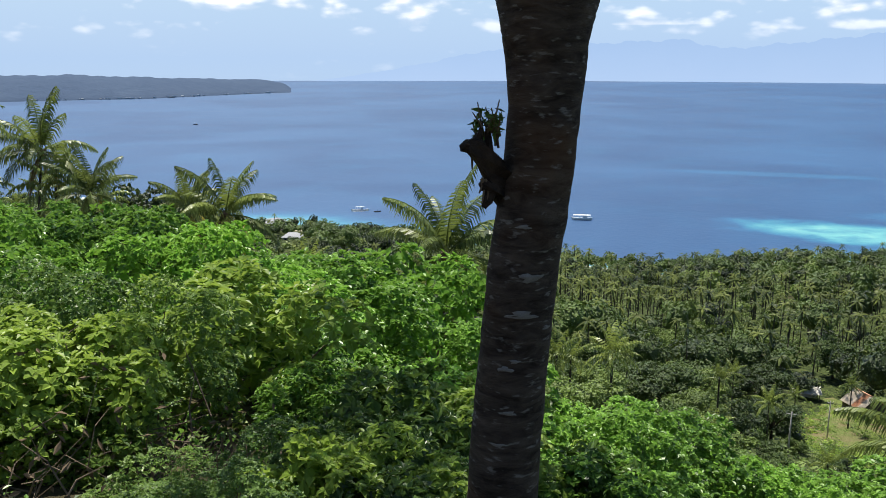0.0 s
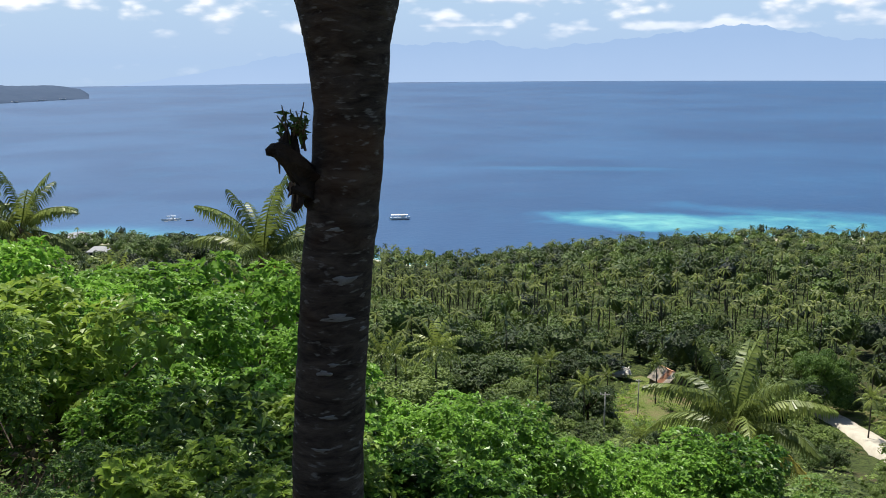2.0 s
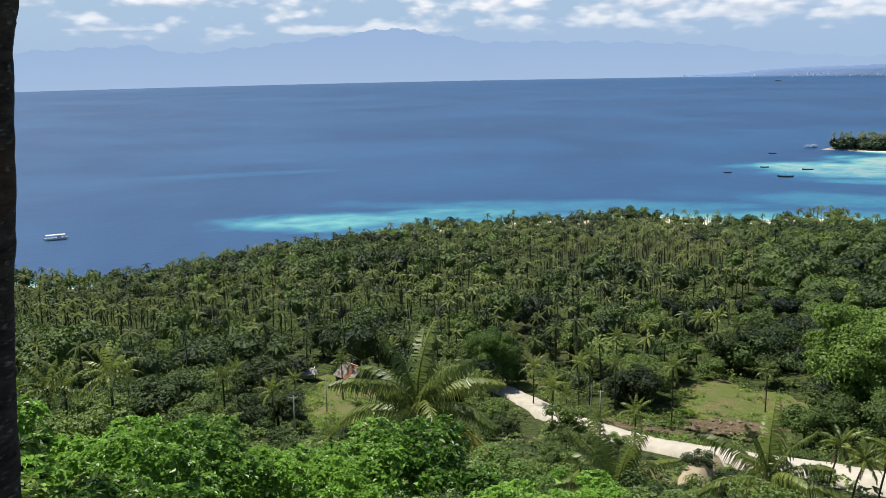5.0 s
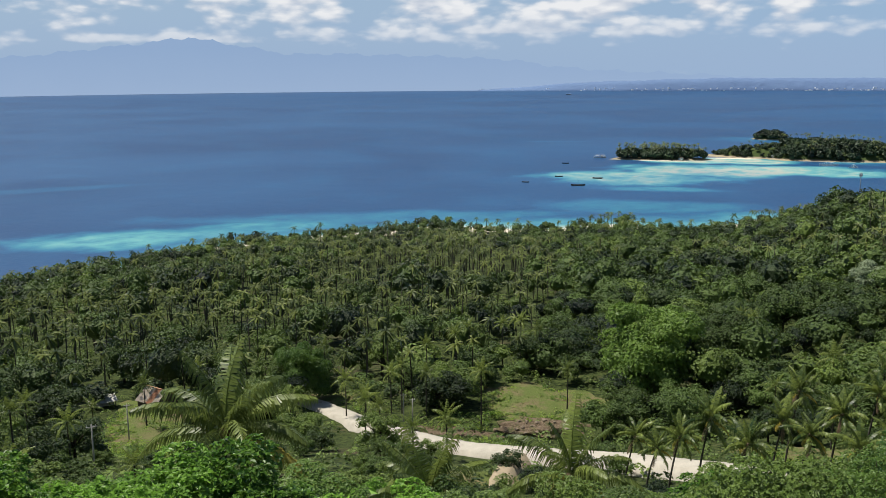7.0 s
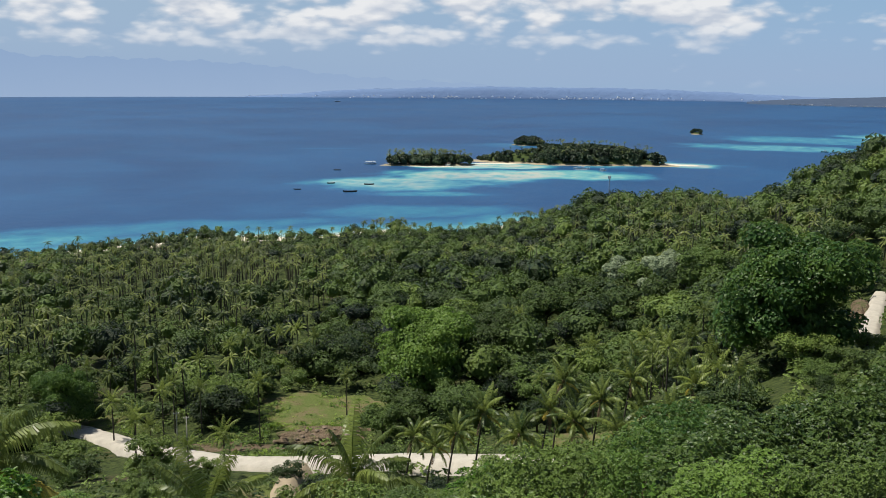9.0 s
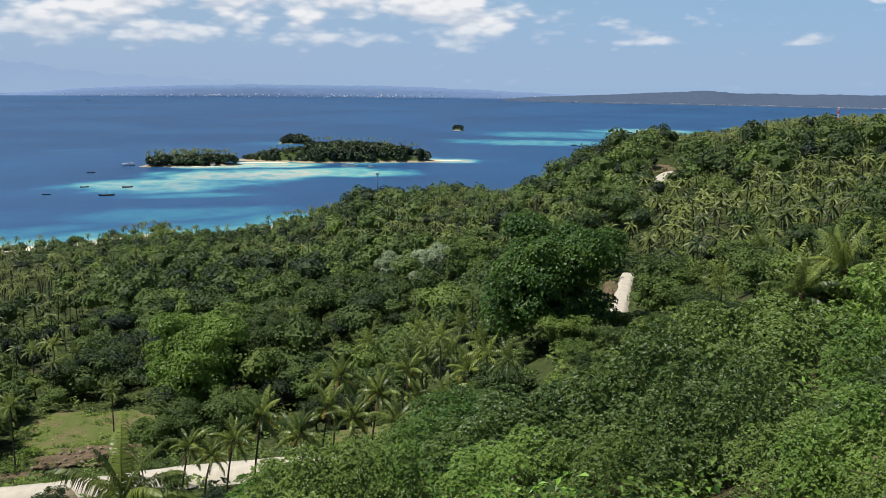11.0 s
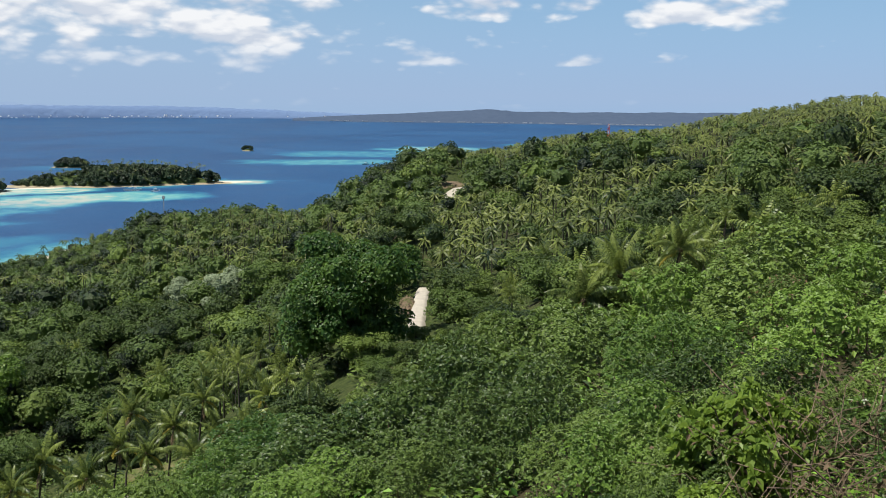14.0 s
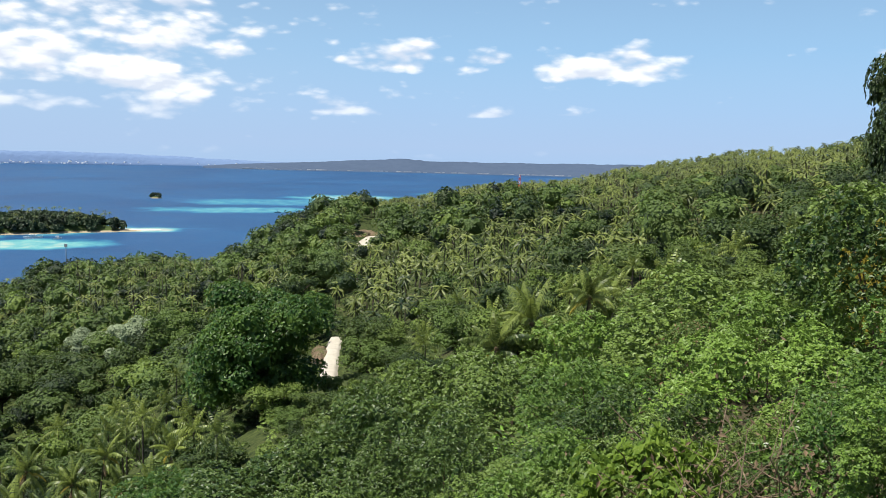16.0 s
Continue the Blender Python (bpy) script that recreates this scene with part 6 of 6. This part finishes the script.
def boat(name, deg, r0, length, turn, label, mat=M_HULL, canopy=True, outrigger=False, posts=6):
    root = new(name)
    root.matrix_basis = Matrix.Translation(bearing(deg, r0, 0.1)) @ Matrix.Rotation(radians(-deg + turn), 4, "Z")
    beam = length * (0.10 if outrigger else 0.26)
    h = length * 0.07 + 0.3
    part("hull", hull_data(length, beam, h, mat), root)
    if canopy:
        L = length * 0.8 if not outrigger else length * 0.45
        for i in range(posts):
            for sy in (-1, 1):
                part("post", mesh_data("post", *slab((0.1, 0.1, 2.2), (-L / 2 + L * i / (posts - 1), sy * beam * 0.40, h + 1.0)), mat), root)
        part("roof", mesh_data("roof", *slab((L, beam * 0.95, 0.16), (0, 0, h + 2.15), 0.05), M_HULL), root)
        part("cabin", mesh_data("cabin", *slab((L * 0.25, beam * 0.7, 1.7), (L * 0.2, 0, h + 0.75), 0.04), M_HULL), root)
    if outrigger:
        for sy in (-1, 1):
            part("float", mesh_data("float", *tube([(-length * 0.4, sy * length * 0.22, 0.15), (0, sy * length * 0.22, 0.1), (length * 0.4, sy * length * 0.22, 0.25)], [0.1, 0.14, 0.08], 7), mat), root)
        for sx in (-0.25, 0.0, 0.25):
            part("arm", mesh_data("arm", *tube([(sx * length, -length * 0.22, 0.2), (sx * length, 0, h + 0.3), (sx * length, length * 0.22, 0.2)], [0.07, 0.07, 0.07], 6), M_DARKHULL), root)
        part("mast", mesh_data("mast", *tube([(0, 0, h), (0, 0, h + length * 0.3)], [0.08, 0.05], 6), mat), root)
    tagged(root, label, "boat")


boat("ferry_boat", 8.85, 684, 16, 0, "white passenger boat with a long flat roof", posts=8)
boat("outrigger_boat", -5.3, 718, 15, 5, "white outrigger boat at anchor", outrigger=True)
boat("outrigger_boat", -4.2, 712, 6, 20, "small dark outrigger boat", M_DARKHULL, False, True)
boat("motor_yacht", 54.6, 1232, 17, 12, "white motor boat anchored off the island")
boat("outrigger_boat", 67.9, 1193, 22, 4, "long white outrigger boat near the island", outrigger=True)
boat("outrigger_boat", 69.2, 1177, 11, 30, "white outrigger boat near the island", outrigger=True)
boat("fishing_raft", 53.3, 937, 15, 3, "low dark fishing boat on the reef", M_DARKHULL, False, True)
boat("fishing_raft", 54.5, 1000, 11, 0, "low dark fishing boat on the reef", M_DARKHULL, False)
boat("fishing_raft", 52.1, 1013, 9, 10, "low dark fishing boat on the reef", M_DARKHULL, False)
boat("fishing_raft", 50.0, 961, 8, -10, "low dark fishing boat on the reef", M_DARKHULL, False)
boat("fishing_raft", 52.5, 1155, 9, -4, "low dark boat on open water", M_DARKHULL, False)
boat("fishing_raft", 82.0, 1602, 12, 8, "dark outrigger boat on the far shallows", M_DARKHULL, True, True)
boat("fishing_raft", -15.2, 1728, 8, 0, "small dark boat on open water", M_DARKHULL, True)
boat("cargo_boat", 52.6, 4050, 26, 20, "far dark boat on the horizon", M_DARKHULL, True)

# ---- far coasts and mountains ----


# aerial haze over the far woods is mixed into these blue-grey base colours
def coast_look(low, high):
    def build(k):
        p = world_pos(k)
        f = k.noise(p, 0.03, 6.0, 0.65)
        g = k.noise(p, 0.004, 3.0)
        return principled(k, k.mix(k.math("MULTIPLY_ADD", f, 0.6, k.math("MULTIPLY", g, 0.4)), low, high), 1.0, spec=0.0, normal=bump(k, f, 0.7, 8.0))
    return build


M_COAST = material("wooded_coast_painted_haze", coast_look((0.046, 0.070, 0.118), (0.088, 0.12, 0.175)))
M_HAZY = material("far_coast_painted_haze", coast_look((0.125, 0.195, 0.335), (0.165, 0.240, 0.385)))


def coast(name, b0, b1, reach, height, depth, mat, label, steps=160):
    """Low hills along a far shore. reach and height are given over the bearings."""
    b = np.linspace(b0, b1, steps)
    rows = []
    for k, h in ((0.0, -0.02), (0.02, 0.06), (0.12, 0.22), (0.35, 0.6), (0.7, 1.0), (1.0, 0.9)):
        r = reach(b) + depth * k
        rough = 1 + 0.05 * np.sin(b * 1.1 + k * 5) * np.sin(b * 0.7 + 1) + 0.02 * np.sin(b * 7 + k * 9) + 0.012 * np.sin(b * 29 + k * 17)
        z = np.where(h < 0, -2.0, height(b) * h * rough)
        rows.append(np.stack([r * np.sin(np.radians(b)), r * np.cos(np.radians(b)), z], 1))
    v = np.concatenate(rows)
    t = []
    for i in range(5):
        for j in range(steps - 1):
            a = i * steps + j
            t += [(a, a + steps, a + 1), (a + 1, a + steps, a + steps + 1)]
    return tagged(new(name, mesh_data(name, v, np.array(t), mat, smooth=True)), label, "coast", kind="structure")


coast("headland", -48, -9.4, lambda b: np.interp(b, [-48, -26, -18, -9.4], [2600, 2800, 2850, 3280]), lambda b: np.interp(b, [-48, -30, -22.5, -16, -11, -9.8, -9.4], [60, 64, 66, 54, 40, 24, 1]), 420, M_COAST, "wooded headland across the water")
coast("far_coast", 47, 84, lambda b: np.interp(b, [47, 56, 84], [4860, 4700, 4700]), lambda b: np.interp(b, [47, 50, 53, 58, 62, 70, 76, 80, 84], [3, 18, 40, 52, 62, 58, 44, 30, 20]), 80, M_HAZY, "far coast with a town, blue haze painted in")
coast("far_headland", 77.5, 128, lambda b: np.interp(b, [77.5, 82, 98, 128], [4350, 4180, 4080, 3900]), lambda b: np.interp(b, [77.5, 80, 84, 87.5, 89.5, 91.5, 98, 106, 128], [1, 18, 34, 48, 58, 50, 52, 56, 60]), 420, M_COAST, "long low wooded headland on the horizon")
M_TOWN = plain_material("hazy_white_walls", (0.90, 0.91, 0.93), 0.9, 0, 0.2, 0.05, 0.1)
# pale sand and walls, greyed in the colour to stand for haze
M_FARSAND = plain_material("pale_shore_painted_haze", (0.42, 0.44, 0.46), 0.9, 0, 0.2, 0.05, 0.1)
rb = np.random.default_rng(31)
pieces = []
for _ in range(110):
    b = rb.choice([rb.normal(60, 1.2), rb.normal(65, 2.5), rb.normal(69.5, 1.5), rb.normal(55, 3), rb.uniform(52, 82)])
    w, h = rb.uniform(3, 12), rb.uniform(1.5, 6) * (1.8 if rb.uniform() < 0.06 else 1.0)
    p = bearing(float(b), 4690.0, h / 2 + rb.uniform(0, 12))
    pieces.append(slab((w, w * 0.7, h), tuple(p), 0, radians(-float(b) + rb.uniform(30, 65))))
tagged(new("far_town", mesh_data("far_town", *joined(pieces), M_TOWN)), "white buildings of a far town along the coast", "town", kind="stuff")
pieces = []
for _ in range(60):
    b = rb.uniform(80, 104)
    r0 = float(np.interp(b, [77.5, 82, 98, 128], [4350, 4180, 4080, 3900])) + 12
    pieces.append(slab((rb.uniform(8, 34), 6, rb.uniform(2, 5)), tuple(bearing(float(b), r0, 3.5)), 0, radians(-float(b))))
for _ in range(26):
    b = rb.uniform(-25, -10)
    r0 = float(np.interp(b, [-48, -26, -18, -9.4], [2600, 2800, 2850, 3280])) + 9
    pieces.append(slab((rb.uniform(5, 22), 6, rb.uniform(1.5, 4)), tuple(bearing(float(b), r0, 3.0)), 0, radians(-float(b))))
tagged(new("shore_buildings", mesh_data("shore_buildings", *joined(pieces), M_FARSAND)), "pale beaches and huts along the far shores", "far shore", kind="stuff")


# haze is put into the colour, paler low down, and the ridge glows
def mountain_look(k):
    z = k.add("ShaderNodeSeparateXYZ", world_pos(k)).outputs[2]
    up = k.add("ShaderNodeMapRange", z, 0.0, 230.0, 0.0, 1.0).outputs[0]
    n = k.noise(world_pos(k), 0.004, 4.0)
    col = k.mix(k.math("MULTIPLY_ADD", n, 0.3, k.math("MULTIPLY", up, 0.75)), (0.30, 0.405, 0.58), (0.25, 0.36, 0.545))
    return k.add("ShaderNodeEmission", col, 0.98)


M_MOUNT = material("mountains_painted_haze", mountain_look)
MOUNT = [(-8, 100), (2, 150), (8.4, 191), (14.5, 214), (17, 165), (22, 205), (27, 255), (29.5, 284), (31, 262), (35.4, 196), (38, 198), (45, 180), (49, 160), (52, 120), (55, 100), (60, 80), (66, 90), (72, 60)]


def mountains():
    b = np.linspace(-8, 72, 400)
    h = np.interp(b, [m[0] for m in MOUNT], [m[1] for m in MOUNT])
    h = h + 5 * np.sin(b * 2.3) + 4 * np.sin(b * 5.1 + 1) + 2 * np.sin(b * 13 + 2)
    fade = np.clip((b + 8) / 10, 0, 1) * np.clip((72 - b) / 12, 0, 1)
    h = h * fade
    rows = [np.stack([4890 * np.sin(np.radians(b)), 4890 * np.cos(np.radians(b)), np.full(400, -5.0)], 1),
            np.stack([4905 * np.sin(np.radians(b)), 4905 * np.cos(np.radians(b)), h * 0.6], 1),
            np.stack([4930 * np.sin(np.radians(b)), 4930 * np.cos(np.radians(b)), h], 1)]
    v = np.concatenate(rows)
    t = []
    for i in range(2):
        for j in range(399):
            a = i * 400 + j
            t += [(a, a + 400, a + 1), (a + 1, a + 400, a + 401)]
    tagged(new("backdrop", mesh_data("backdrop", v, np.array(t), M_MOUNT, smooth=True)), "blue mountains beyond the strait, painted haze that glows", "mountains", kind="structure")


mountains()

# ---- dry brush ----


def dry_brush(deg, r0, size, seed, stems=36):
    c = on_ground(deg, r0)
    r = np.random.default_rng(seed)
    pieces = []
    for _ in range(stems):
        a = r.normal(0, 0.5, 3) * size
        a[2] = abs(a[2]) * 0.5
        d = r.normal(0, 1, 3)
        d[2] = abs(d[2]) * 0.8 + 0.2
        d = unit(d) * size * r.uniform(0.4, 1.1)
        mid = a + d * 0.5 + r.normal(0, 0.10, 3) * size
        end = a + d + [0, 0, -0.25 * size * r.uniform(0, 1)]
        w = r.uniform(0.002, 0.006)
        pieces.append(tube([a, mid, end], [w * 1.3, w, w * 0.5], 4))
    root = new("dry_brush")
    root.location = c
    tagged(part("twig_tangle", mesh_data("twigs", *joined(pieces), M_DRYTWIG), root), kind="stuff")
    p = r.normal(0, 0.5, (110, 3)) * size
    p[:, 2] = np.abs(p[:, 2]) + 0.05
    part("dead_foliage", mesh_data("dead_leaves", *leaf_cloud(p, r.normal(size=(110, 3)), 0.07, 0.03, r), M_DEAD), root)
    tagged(root, "tangle of dry brown twigs and vines", "dry brush", "dry brush on the slope")


M_DRYTWIG = bark_material("dry_twigs", (0.075, 0.055, 0.038), (0.26, 0.195, 0.135), 9.0, 1.0)
for i, (b, r0, s) in enumerate(((107.6, 6.6, 0.8), (110.5, 7.0, 0.8), (113.5, 6.6, 0.85), (116.5, 6.9, 0.9), (109.0, 8.6, 0.8), (112.0, 9.4, 0.9), (115.0, 8.8, 0.9), (118.0, 8.2, 0.8), (-25.5, 5.6, 0.6), (-21.5, 6.2, 0.6), (-17.0, 6.0, 0.5), (-12.0, 5.4, 0.45), (-27.5, 4.4, 0.4), (83.0, 22, 1.4), (104.0, 16, 1.4))):
    dry_brush(b, r0, s, 400 + i)

# ---- the tree at the edge of the clearing ----
p = on_ground(120.0, 46)
tree(p.x, p.y, p.z - 0.3, 11.6, 7, 1.0, 0.40)
